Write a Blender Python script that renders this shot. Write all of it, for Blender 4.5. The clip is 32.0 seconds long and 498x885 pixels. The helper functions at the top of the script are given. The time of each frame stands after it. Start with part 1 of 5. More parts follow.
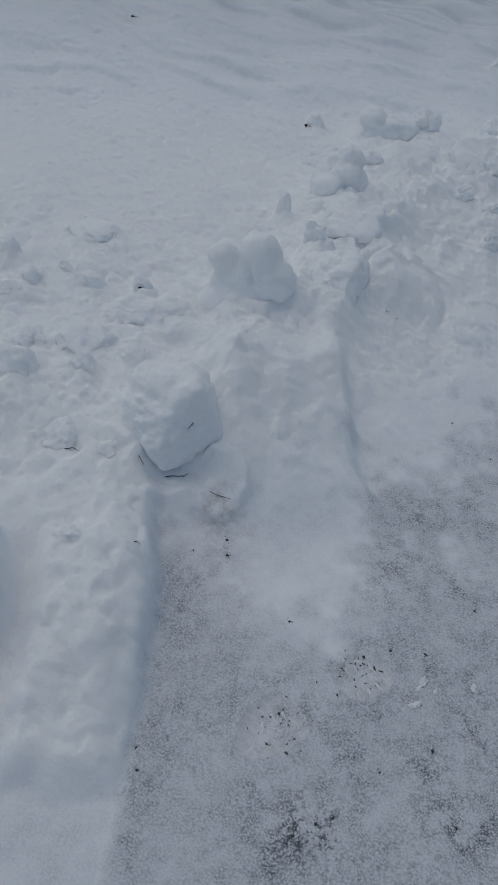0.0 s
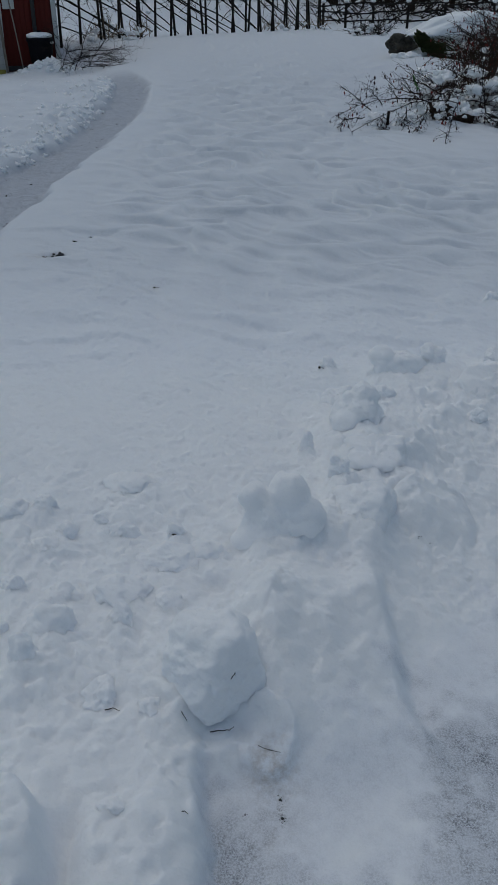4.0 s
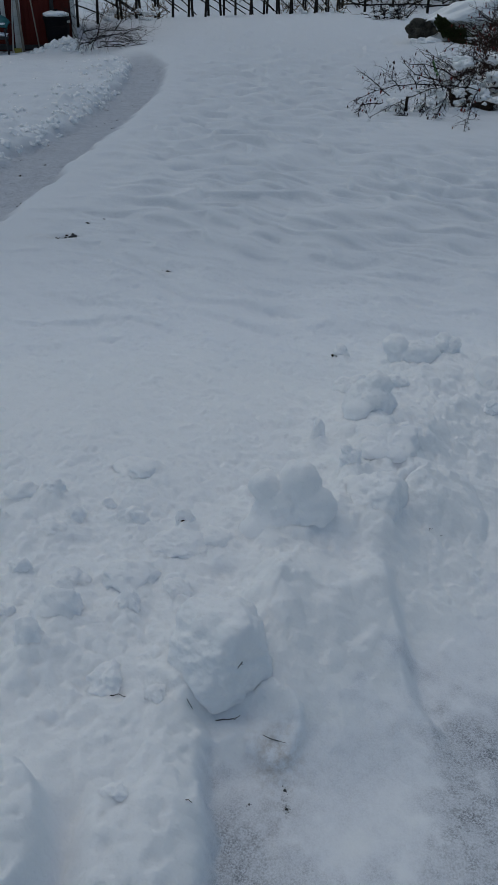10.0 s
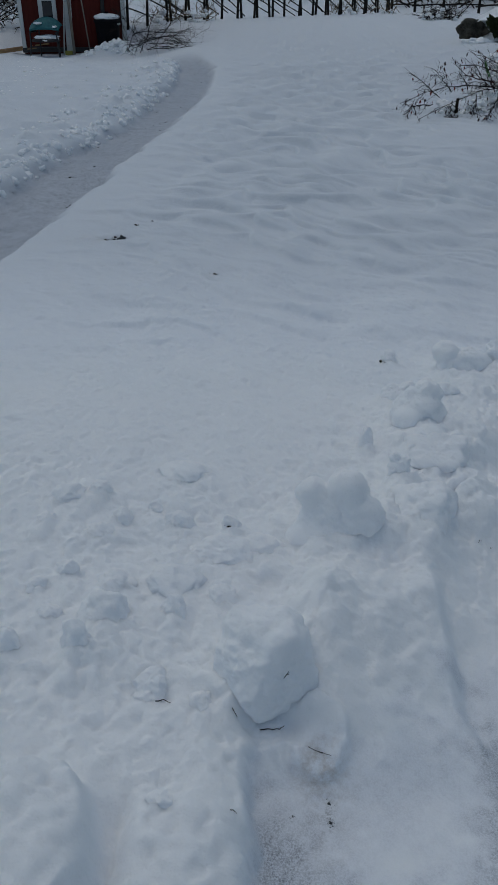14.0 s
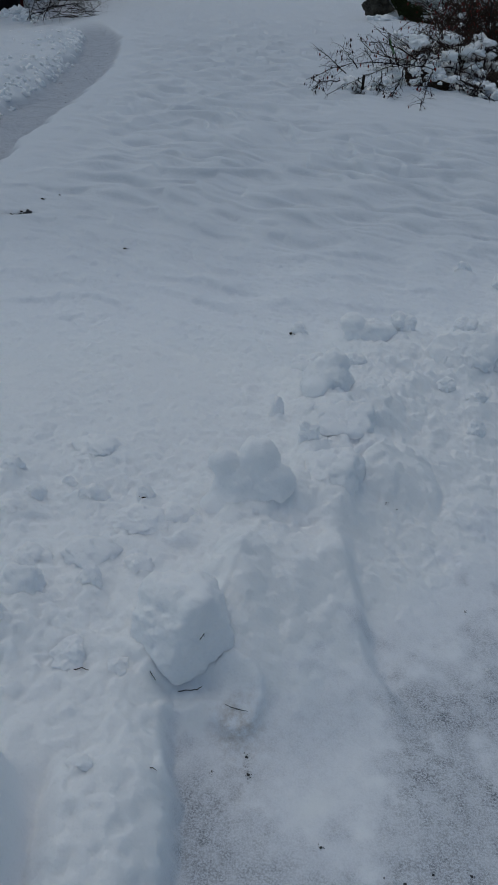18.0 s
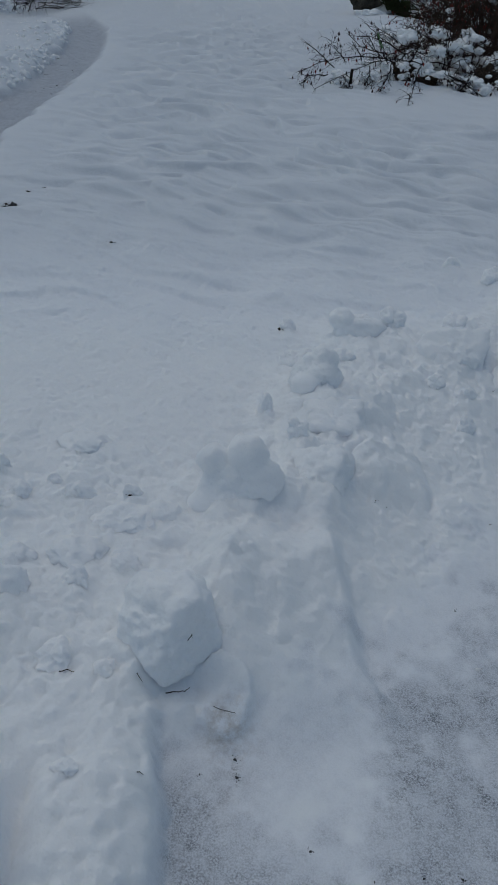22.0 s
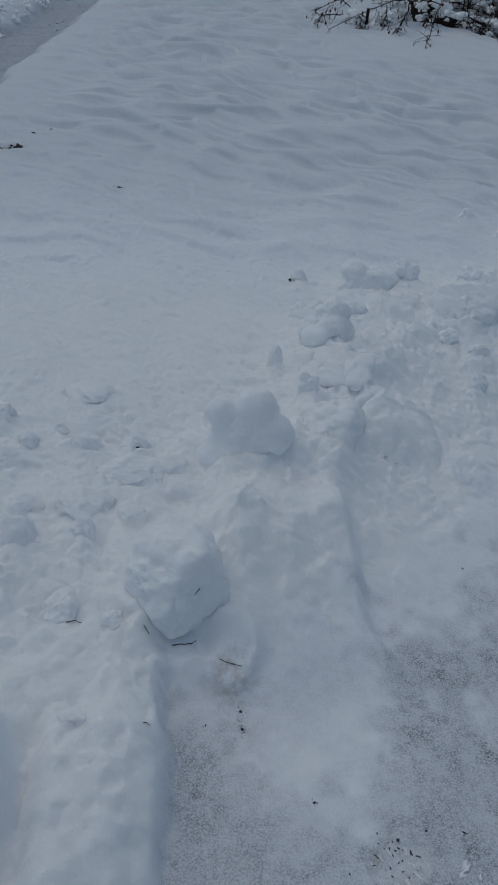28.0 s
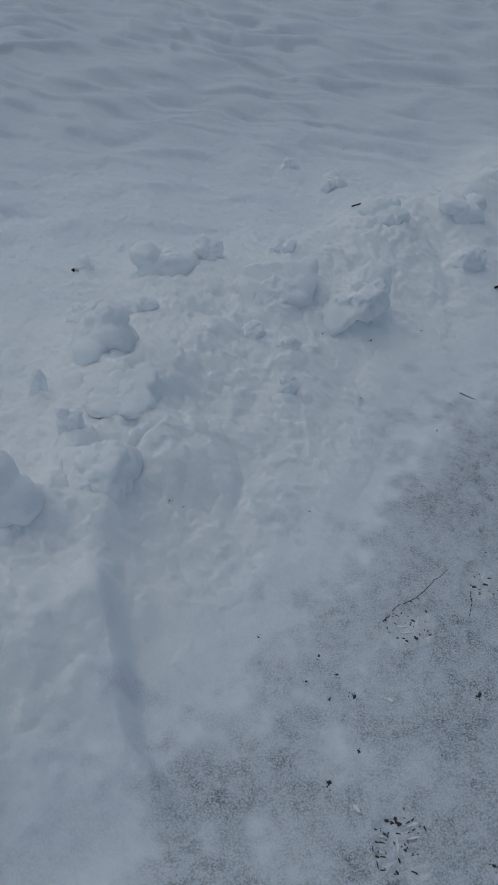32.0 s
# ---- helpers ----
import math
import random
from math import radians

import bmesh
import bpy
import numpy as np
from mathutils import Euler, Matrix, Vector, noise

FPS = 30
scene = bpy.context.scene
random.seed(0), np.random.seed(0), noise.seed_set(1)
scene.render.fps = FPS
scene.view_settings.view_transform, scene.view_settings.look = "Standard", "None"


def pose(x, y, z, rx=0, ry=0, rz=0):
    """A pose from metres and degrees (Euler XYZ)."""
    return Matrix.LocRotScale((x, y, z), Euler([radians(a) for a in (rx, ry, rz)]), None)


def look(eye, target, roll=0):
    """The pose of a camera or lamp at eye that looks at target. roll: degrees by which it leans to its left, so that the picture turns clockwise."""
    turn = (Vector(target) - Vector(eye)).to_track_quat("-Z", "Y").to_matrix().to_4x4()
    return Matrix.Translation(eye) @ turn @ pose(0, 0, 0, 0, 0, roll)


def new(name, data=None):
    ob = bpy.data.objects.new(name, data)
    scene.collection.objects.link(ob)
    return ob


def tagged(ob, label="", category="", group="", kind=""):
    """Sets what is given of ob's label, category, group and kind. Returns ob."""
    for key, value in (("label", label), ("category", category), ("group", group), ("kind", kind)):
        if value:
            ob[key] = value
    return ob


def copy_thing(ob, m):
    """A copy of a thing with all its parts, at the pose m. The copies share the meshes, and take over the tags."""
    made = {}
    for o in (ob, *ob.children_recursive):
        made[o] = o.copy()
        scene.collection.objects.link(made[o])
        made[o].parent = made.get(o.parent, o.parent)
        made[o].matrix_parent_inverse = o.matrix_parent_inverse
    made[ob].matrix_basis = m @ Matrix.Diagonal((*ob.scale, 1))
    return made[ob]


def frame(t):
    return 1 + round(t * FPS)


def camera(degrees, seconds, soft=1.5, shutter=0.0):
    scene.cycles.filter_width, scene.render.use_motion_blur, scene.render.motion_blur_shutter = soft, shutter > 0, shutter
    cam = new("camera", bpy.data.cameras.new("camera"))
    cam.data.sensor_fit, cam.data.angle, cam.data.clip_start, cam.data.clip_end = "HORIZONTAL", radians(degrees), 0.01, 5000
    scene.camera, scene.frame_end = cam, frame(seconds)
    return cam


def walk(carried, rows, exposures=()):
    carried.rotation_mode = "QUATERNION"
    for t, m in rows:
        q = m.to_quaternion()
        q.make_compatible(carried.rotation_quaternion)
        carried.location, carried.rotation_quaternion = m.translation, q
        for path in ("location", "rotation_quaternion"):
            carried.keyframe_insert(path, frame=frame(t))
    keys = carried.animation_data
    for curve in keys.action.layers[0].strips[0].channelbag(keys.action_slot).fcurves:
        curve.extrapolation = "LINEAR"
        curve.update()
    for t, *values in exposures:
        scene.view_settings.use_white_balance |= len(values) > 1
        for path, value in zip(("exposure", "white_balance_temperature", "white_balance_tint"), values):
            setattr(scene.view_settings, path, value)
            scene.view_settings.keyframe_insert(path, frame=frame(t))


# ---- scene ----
cam = camera(35.3, 32.0)
PATH = [
    (0, (0.057, -0.174, 1.212), (0.174, 1.231, -0.207), 6.6),
    (0.5, (0.071, -0.144, 1.228), (0.229, 1.294, -0.153), 5.1),
    (1, (0.065, -0.13, 1.237), (0.223, 1.437, 0.005), 2.8),
    (1.5, (0.054, -0.144, 1.257), (0.011, 1.559, 0.21), -1.9),
    (2, (0.047, -0.151, 1.262), (0.015, 1.582, 0.266), -1.8),
    (2.5, (0.047, -0.157, 1.259), (0.042, 1.591, 0.286), -1.5),
    (4.5, (0.048, -0.15, 1.253), (0.073, 1.592, 0.27), -0.3),
    (5, (0.048, -0.142, 1.25), (0.07, 1.594, 0.257), -0.2),
    (5.5, (0.049, -0.135, 1.247), (0.064, 1.596, 0.246), -0.3),
    (6, (0.047, -0.143, 1.251), (0.054, 1.589, 0.25), -0.4),
    (6.5, (0.047, -0.151, 1.249), (0.052, 1.584, 0.255), -0.5),
    (7, (0.049, -0.156, 1.255), (0.051, 1.583, 0.266), -0.6),
    (7.5, (0.045, -0.154, 1.25), (0.044, 1.585, 0.262), -0.3),
    (8, (0.043, -0.149, 1.251), (0.041, 1.586, 0.255), 0.1),
    (8.5, (0.04, -0.146, 1.249), (0.034, 1.583, 0.244), 0.3),
    (9, (0.038, -0.147, 1.251), (0.036, 1.578, 0.239), 0.5),
    (9.5, (0.037, -0.144, 1.248), (0.039, 1.583, 0.239), 0.5),
    (10, (0.041, -0.134, 1.246), (0.044, 1.593, 0.239), 0.5),
    (10.5, (0.043, -0.126, 1.248), (0.037, 1.604, 0.243), 0.3),
    (11, (0.035, -0.115, 1.25), (0.003, 1.616, 0.248), 0.3),
    (11.5, (0.036, -0.108, 1.249), (-0.002, 1.622, 0.247), 0.2),
    (12, (0.03, -0.109, 1.248), (-0.021, 1.62, 0.244), 0.2),
    (12.5, (0.027, -0.111, 1.248), (-0.034, 1.617, 0.243), 0.2),
    (13, (0.022, -0.114, 1.252), (-0.054, 1.613, 0.246), 0.1),
    (13.5, (0.019, -0.116, 1.252), (-0.068, 1.61, 0.246), 0.0),
    (14, (0.017, -0.118, 1.253), (-0.08, 1.608, 0.247), -0.0),
    (14.5, (0.014, -0.12, 1.247), (-0.078, 1.606, 0.241), 0.1),
    (15, (0.025, -0.113, 1.242), (0.019, 1.607, 0.223), 1.4),
    (15.5, (0.023, -0.102, 1.232), (0.093, 1.557, 0.117), 2.7),
    (17.5, (0.041, -0.155, 1.255), (0.141, 1.529, 0.18), 2.3),
    (18, (0.037, -0.159, 1.252), (0.146, 1.539, 0.202), 2.0),
    (18.5, (0.032, -0.161, 1.25), (0.154, 1.546, 0.216), 2.1),
    (19, (0.037, -0.151, 1.249), (0.165, 1.561, 0.223), 1.9),
    (19.5, (0.044, -0.141, 1.246), (0.179, 1.572, 0.222), 2.0),
    (20, (0.044, -0.139, 1.247), (0.182, 1.573, 0.223), 2.0),
    (20.5, (0.044, -0.134, 1.245), (0.183, 1.576, 0.216), 2.1),
    (21, (0.043, -0.129, 1.241), (0.187, 1.576, 0.205), 2.3),
    (21.5, (0.032, -0.129, 1.242), (0.176, 1.567, 0.192), 2.6),
    (22, (0.034, -0.132, 1.242), (0.177, 1.558, 0.182), 2.7),
    (22.5, (0.033, -0.133, 1.243), (0.173, 1.554, 0.177), 2.6),
    (23, (0.036, -0.128, 1.243), (0.175, 1.554, 0.169), 2.7),
    (23.5, (0.034, -0.121, 1.239), (0.168, 1.555, 0.157), 2.6),
    (24, (0.025, -0.117, 1.239), (0.153, 1.554, 0.147), 2.7),
    (24.5, (0.017, -0.118, 1.238), (0.143, 1.547, 0.136), 2.9),
    (25, (0.013, -0.121, 1.239), (0.141, 1.537, 0.128), 3.2),
    (25.5, (0.023, -0.126, 1.238), (0.148, 1.528, 0.12), 3.0),
    (27.5, (0.029, -0.113, 1.235), (0.156, 1.515, 0.08), 3.1),
    (28, (0.023, -0.107, 1.232), (0.156, 1.514, 0.069), 3.6),
    (28.5, (0.023, -0.104, 1.237), (0.166, 1.509, 0.063), 4.0),
    (29, (0.015, -0.101, 1.235), (0.164, 1.502, 0.047), 4.1),
    (29.5, (-0.019, -0.092, 1.231), (0.148, 1.501, 0.033), 4.7),
    (30, (-0.03, -0.099, 1.213), (0.256, 1.475, 0.012), 6.6),
    (30.5, (0.081, -0.061, 1.22), (0.374, 1.497, 0.001), 5.8),
    (31, (0.233, -0.008, 1.221), (0.514, 1.538, -0.016), 5.6),
    (31.5, (0.322, 0.128, 1.211), (0.583, 1.644, -0.067), 4.8),
    (32, (0.43, 0.321, 1.249), (0.777, 1.803, -0.049), 3.0),
]
walk(cam, [(t, look(e, g, r)) for t, e, g, r in PATH], [(0, -0.79, 6960, 2), (0.7, -0.87, 6860, 1), (2.5, -0.87, 6710, 0), (10, -0.89, 6610, -1), (20, -0.94, 6580, -1), (32, -0.97, 6580, -1)])

# ---- light ----
world = bpy.data.worlds.new("winter_sky")
scene.world = world
world.use_nodes = True
wn = world.node_tree.nodes
sky = wn.new("ShaderNodeTexSky")
sky.sky_type = "NISHITA"
sky.sun_disc = False
sky.sun_elevation = radians(80)
sky.sun_rotation = radians(-45)
sky.air_density, sky.dust_density, sky.ozone_density = 1.0, 2.0, 1.5
wn["Background"].inputs["Strength"].default_value = 0.142
world.node_tree.links.new(sky.outputs["Color"], wn["Background"].inputs["Color"])
sun = new("sun", bpy.data.lights.new("sun", "SUN"))
sun.data.energy, sun.data.angle, sun.data.color = 0.5, radians(60), (1.0, 0.98, 0.96)
sun.matrix_world = look((-3.8, 3.6, 7.5), (0, 0, 0))

# ---- materials ----


def material(name, rough=0.6, spec=0.3):
    m = bpy.data.materials.new(name)
    m.use_nodes = True
    n = m.node_tree.nodes
    b = n["Principled BSDF"]
    b.inputs["Roughness"].default_value = rough
    b.inputs["Specular IOR Level"].default_value = spec
    return m, n, m.node_tree.links, b


def node(nodes, kind, **values):
    made = nodes.new(kind)
    for key, value in values.items():
        made.inputs[key.replace("_", " ")].default_value = value
    return made


def ramp(nodes, links, source, a, b, low=0.0, high=1.0):
    """A clamped ramp of source from a..b to low..high."""
    r = nodes.new("ShaderNodeMapRange")
    r.inputs["From Min"].default_value, r.inputs["From Max"].default_value = a, b
    r.inputs["To Min"].default_value, r.inputs["To Max"].default_value = low, high
    links.new(source, r.inputs["Value"])
    return r.outputs["Result"]


def blend(nodes, links, factor, a, b):
    m = nodes.new("ShaderNodeMix")
    m.data_type = "RGBA"
    for value, slot in ((factor, 0), (a, 6), (b, 7)):
        if isinstance(value, (float, int)):
            m.inputs[slot].default_value = value
        elif isinstance(value, tuple):
            m.inputs[slot].default_value = (*value, 1)
        else:
            links.new(value, m.inputs[slot])
    return m.outputs[2]


def product(nodes, links, a, b):
    m = nodes.new("ShaderNodeMath")
    m.operation = "MULTIPLY"
    for value, slot in ((a, 0), (b, 1)):
        if isinstance(value, (float, int)):
            m.inputs[slot].default_value = value
        else:
            links.new(value, m.inputs[slot])
    return m.outputs[0]


def bumps(nodes, links, shader, layers, coords):
    """Stacked bump layers of (scale, detail, distance)."""
    last = None
    for scale, detail, distance in layers:
        t = node(nodes, "ShaderNodeTexNoise", Scale=scale, Detail=detail, Roughness=0.6)
        links.new(coords, t.inputs["Vector"])
        b = node(nodes, "ShaderNodeBump", Strength=1.0, Distance=distance)
        links.new(t.outputs["Fac"], b.inputs["Height"])
        if last:
            links.new(last, b.inputs["Normal"])
        last = b.outputs["Normal"]
    links.new(last, shader.inputs["Normal"])


SNOW_A, SNOW_B = (0.945, 0.953, 0.975), (0.915, 0.927, 0.955)
# lumps are coloured a little whiter and warmer to offset shade on steep faces
LUMP_A, LUMP_B = (0.985, 0.98, 0.98), (0.965, 0.962, 0.968)


def snow_material(name, trodden):
    m, n, k, b = material(name, 0.75, 0.2)
    coords = n.new("ShaderNodeTexCoord").outputs["Object"]
    big = node(n, "ShaderNodeTexNoise", Scale=2.3, Detail=5.0, Roughness=0.55)
    fine = node(n, "ShaderNodeTexNoise", Scale=95.0, Detail=4.0, Roughness=0.7)
    for t in (big, fine):
        k.new(coords, t.inputs["Vector"])
    pale, dull = (SNOW_A, SNOW_B) if trodden else (LUMP_A, LUMP_B)
    colour = blend(n, k, ramp(n, k, big.outputs["Fac"], 0.35, 0.7), pale, dull)
    colour = blend(n, k, ramp(n, k, fine.outputs["Fac"], 0.55, 0.85, 0.0, 0.5), colour, (0.78, 0.80, 0.83))
    if trodden:
        # The lawn beyond the bank takes a darker, speckled colour.
        lawn_dark = n.new("ShaderNodeAttribute")
        lawn_dark.attribute_name = "lawn_dark"
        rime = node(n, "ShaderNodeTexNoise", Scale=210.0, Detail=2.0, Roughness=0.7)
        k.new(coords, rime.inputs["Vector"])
        lawn_snow = blend(n, k, ramp(n, k, rime.outputs["Fac"], 0.38, 0.66), (0.72, 0.745, 0.78), (0.52, 0.545, 0.585))
        colour = blend(n, k, product(n, k, lawn_dark.outputs["Fac"], 0.85), colour, lawn_snow)
        # Wet trodden snow with sand, grit and thin places where the paving shows.
        mask = n.new("ShaderNodeAttribute")
        mask.attribute_name = "trodden"
        brown = n.new("ShaderNodeAttribute")
        brown.attribute_name = "stain"
        patch = node(n, "ShaderNodeTexNoise", Scale=9.0, Detail=7.0, Roughness=0.62)
        grain = node(n, "ShaderNodeTexNoise", Scale=260.0, Detail=3.0, Roughness=0.75)
        specks = node(n, "ShaderNodeTexVoronoi", Scale=55.0, Randomness=1.0)
        clots = node(n, "ShaderNodeTexNoise", Scale=30.0, Detail=6.0, Roughness=0.75)
        for t in (patch, grain, specks, clots):
            k.new(coords, t.inputs["Vector"])
        bare = n.new("ShaderNodeAttribute")
        bare.attribute_name = "bare"
        mottle = product(n, k, ramp(n, k, patch.outputs["Fac"], 0.26, 0.64, 0.35, 1.0), ramp(n, k, clots.outputs["Fac"], 0.40, 0.60, 0.5, 1.0))
        thin = product(n, k, mottle, mask.outputs["Fac"])
        slush = blend(n, k, ramp(n, k, grain.outputs["Fac"], 0.40, 0.60), (0.64, 0.665, 0.72), (0.135, 0.145, 0.17))
        colour = blend(n, k, product(n, k, mask.outputs["Fac"], 0.5), colour, (0.60, 0.615, 0.665))
        colour = blend(n, k, product(n, k, thin, 0.9), colour, slush)
        dark = product(n, k, ramp(n, k, clots.outputs["Fac"], 0.54, 0.72), product(n, k, thin, thin))
        dots = product(n, k, ramp(n, k, specks.outputs["Distance"], 0.15, 0.05), ramp(n, k, patch.outputs["Fac"], 0.48, 0.62))
        colour = blend(n, k, product(n, k, product(n, k, dark, ramp(n, k, grain.outputs["Fac"], 0.40, 0.58)), 0.75), colour, (0.10, 0.11, 0.125))
        colour = blend(n, k, product(n, k, product(n, k, dots, mask.outputs["Fac"]), 0.55), colour, (0.08, 0.085, 0.09))
        gaps = product(n, k, bare.outputs["Fac"], ramp(n, k, clots.outputs["Fac"], 0.46, 0.56))
        colour = blend(n, k, product(n, k, gaps, ramp(n, k, grain.outputs["Fac"], 0.40, 0.55)), colour, (0.040, 0.043, 0.049))
        colour = blend(n, k, product(n, k, brown.outputs["Fac"], ramp(n, k, clots.outputs["Fac"], 0.42, 0.7)), colour, (0.42, 0.34, 0.26))
        k.new(ramp(n, k, thin, 0.0, 1.0, 0.75, 0.5), b.inputs["Roughness"])
    k.new(colour, b.inputs["Base Color"])
    b.inputs["Subsurface Weight"].default_value = 0.35
    if trodden:
        k.new(ramp(n, k, mask.outputs["Fac"], 0.1, 0.8, 1.0, 0.0), b.inputs["Subsurface Weight"])
    b.inputs["Subsurface Radius"].default_value = (1.0, 1.0, 1.0)
    b.inputs["Subsurface Scale"].default_value = 0.011 if trodden else 0.004
    bumps(n, k, b, ((11.0, 4.0, 0.009), (38.0, 4.0, 0.0026), (170.0, 4.0, 0.0017)), coords)
    return m


def mottled(name, a, c, scale=12.0, rough=0.6, spec=0.3, bump=0.003, stretch=(1, 1, 1), metal=0.0, vary=0.0):
    """A surface that drifts between two colours in grain and patches; vary: how much single pieces differ."""
    m, n, k, b = material(name, rough, spec)
    b.inputs["Metallic"].default_value = metal
    mapping = n.new("ShaderNodeMapping")
    mapping.inputs["Scale"].default_value = stretch
    k.new(n.new("ShaderNodeTexCoord").outputs["Object"], mapping.inputs["Vector"])
    coords = mapping.outputs["Vector"]
    one = node(n, "ShaderNodeTexNoise", Scale=scale, Detail=6.0, Roughness=0.65)
    two = node(n, "ShaderNodeTexNoise", Scale=scale * 0.13, Detail=3.0, Roughness=0.5)
    for t in (one, two):
        k.new(coords, t.inputs["Vector"])
    colour = blend(n, k, ramp(n, k, one.outputs["Fac"], 0.35, 0.65), a, c)
    colour = blend(n, k, ramp(n, k, two.outputs["Fac"], 0.45, 0.7, 0.0, 0.5), colour, tuple(0.6 * v for v in a))
    if vary:
        info = n.new("ShaderNodeObjectInfo")
        colour = blend(n, k, ramp(n, k, info.outputs["Random"], 0.0, 1.0, 0.0, vary), colour, tuple(0.45 * v for v in c))
    k.new(colour, b.inputs["Base Color"])
    bumps(n, k, b, ((scale * 2.2, 5.0, bump),), coords)
    return m


GROUND = snow_material("trodden_and_fresh_snow", True)
SNOW = snow_material("lumpy_snow", False)
RED = mottled("falu_red_boards", (0.13, 0.020, 0.014), (0.085, 0.014, 0.011), 14, 0.8, 0.2, 0.004, (1, 1, 0.08), 0.0, 0.35)
WHITE = mottled("white_paint", (0.66, 0.66, 0.64), (0.56, 0.56, 0.54), 16, 0.6, 0.3, 0.002, (1, 1, 0.12), 0.0, 0.2)
POLE = mottled("weathered_pole", (0.034, 0.030, 0.026), (0.018, 0.015, 0.013), 26, 0.9, 0.15, 0.006, (1, 1, 0.15), 0.0, 0.4)
BARK = mottled("dark_bark", (0.018, 0.013, 0.011), (0.032, 0.023, 0.018), 50, 0.9, 0.1, 0.002)
THICKET = mottled("brown_twigs", (0.030, 0.018, 0.013), (0.060, 0.036, 0.025), 30, 0.85, 0.15, 0.002)
DRYGRASS = mottled("dry_grass", (0.20, 0.15, 0.09), (0.12, 0.085, 0.05), 30, 0.9, 0.1, 0.002)
HIP = mottled("dark_rose_hip", (0.038, 0.006, 0.010), (0.014, 0.005, 0.006), 60, 0.45, 0.4, 0.001)
REDLEAF = mottled("withered_red_leaf", (0.24, 0.030, 0.020), (0.10, 0.018, 0.014), 40, 0.7, 0.2, 0.001)
GREENLEAF = mottled("green_leaf", (0.10, 0.22, 0.07), (0.06, 0.13, 0.04), 40, 0.5, 0.3, 0.001)
LITTER = mottled("dead_leaf_litter", (0.11, 0.078, 0.055), (0.030, 0.022, 0.017), 45, 0.9, 0.1, 0.012)
STONE = mottled("grey_boulder", (0.070, 0.064, 0.050), (0.024, 0.022, 0.017), 9, 0.85, 0.25, 0.02)
MOSS = mottled("dark_moss", (0.040, 0.050, 0.018), (0.022, 0.026, 0.012), 35, 0.95, 0.1, 0.02)
BLACKPLASTIC = mottled("black_plastic", (0.006, 0.006, 0.008), (0.009, 0.009, 0.011), 20, 0.7, 0.06, 0.001)
DARKMETAL = mottled("dark_painted_steel", (0.016, 0.016, 0.018), (0.03, 0.03, 0.032), 40, 0.5, 0.4, 0.001)
TEAL = mottled("teal_cover", (0.035, 0.16, 0.17), (0.02, 0.10, 0.115), 18, 0.6, 0.3, 0.004)
TIMBER = mottled("fresh_timber", (0.42, 0.27, 0.14), (0.30, 0.18, 0.09), 20, 0.75, 0.2, 0.003, (0.1, 1, 1), 0.0, 0.3)
ASHWOOD = mottled("grey_wood", (0.30, 0.26, 0.22), (0.20, 0.17, 0.14), 25, 0.8, 0.2, 0.002, (1, 1, 0.1))
YELLOW = mottled("faded_yellow_plastic", (0.42, 0.36, 0.08), (0.30, 0.26, 0.07), 20, 0.6, 0.3, 0.001)
WETGRIT = mottled("wet_dark_grit", (0.032, 0.033, 0.036), (0.085, 0.085, 0.088), 160, 0.55, 0.4, 0.002)
LEAFBROWN = mottled("dead_leaf", (0.045, 0.032, 0.022), (0.022, 0.017, 0.013), 80, 0.8, 0.2, 0.001)
PANE, _n, _k, _b = material("window_glass", 0.05, 0.5)
_b.inputs["Base Color"].default_value = (0.02, 0.022, 0.025, 1)
_b.inputs["Transmission Weight"].default_value = 0.0

# ---- builders ----


def mesh_of(name, verts, faces, mat, smooth=True):
    me = bpy.data.meshes.new(name)
    me.from_pydata(verts, [], faces)
    if mat:
        me.materials.append(mat)
    if smooth:
        me.polygons.foreach_set("use_smooth", [True] * len(me.polygons))
    me.update()
    return me


def part(name, me, parent, label="", at=None):
    ob = new(name, me)
    ob.parent = parent
    if at is not None:
        ob.matrix_basis = at
    return tagged(ob, label)


def box_mesh(name, sx, sy, sz, mat, bevel=0.004):
    """A bevelled box, centred in x and y, standing on z = 0."""
    bm = bmesh.new()
    bmesh.ops.create_cube(bm, size=1.0)
    for v in bm.verts:
        v.co = Vector((v.co.x * sx, v.co.y * sy, (v.co.z + 0.5) * sz))
    if bevel:
        bmesh.ops.bevel(bm, geom=bm.edges[:], offset=bevel, segments=1, affect="EDGES")
    me = bpy.data.meshes.new(name)
    bm.to_mesh(me)
    bm.free()
    me.materials.append(mat)
    return me


class Tubes:
    """Tapered tubes along lines, gathered into one mesh."""

    def __init__(self):
        self.verts, self.faces = [], []

    def add(self, points, r0, r1, sides=4, cap=True):
        points = [Vector(p) for p in points]
        start, count = len(self.verts), len(points)
        for i, p in enumerate(points):
            way = (points[min(i + 1, count - 1)] - points[max(i - 1, 0)]).normalized()
            side = way.cross(Vector((0.31, 0.22, 0.93))).normalized()
            up = side.cross(way)
            r = r0 + (r1 - r0) * i / (count - 1)
            for j in range(sides):
                a = 2 * math.pi * j / sides
                self.verts.append(p + r * (math.cos(a) * side + math.sin(a) * up))
        for i in range(count - 1):
            for j in range(sides):
                a, b = start + i * sides + j, start + i * sides + (j + 1) % sides
                self.faces.append((a, b, b + sides, a + sides))
        if cap:
            self.faces.append(tuple(range(start + sides - 1, start - 1, -1)))
            self.faces.append(tuple(range(start + (count - 1) * sides, start + count * sides)))

    def mesh(self, name, mat):
        return mesh_of(name, self.verts, self.faces, mat)


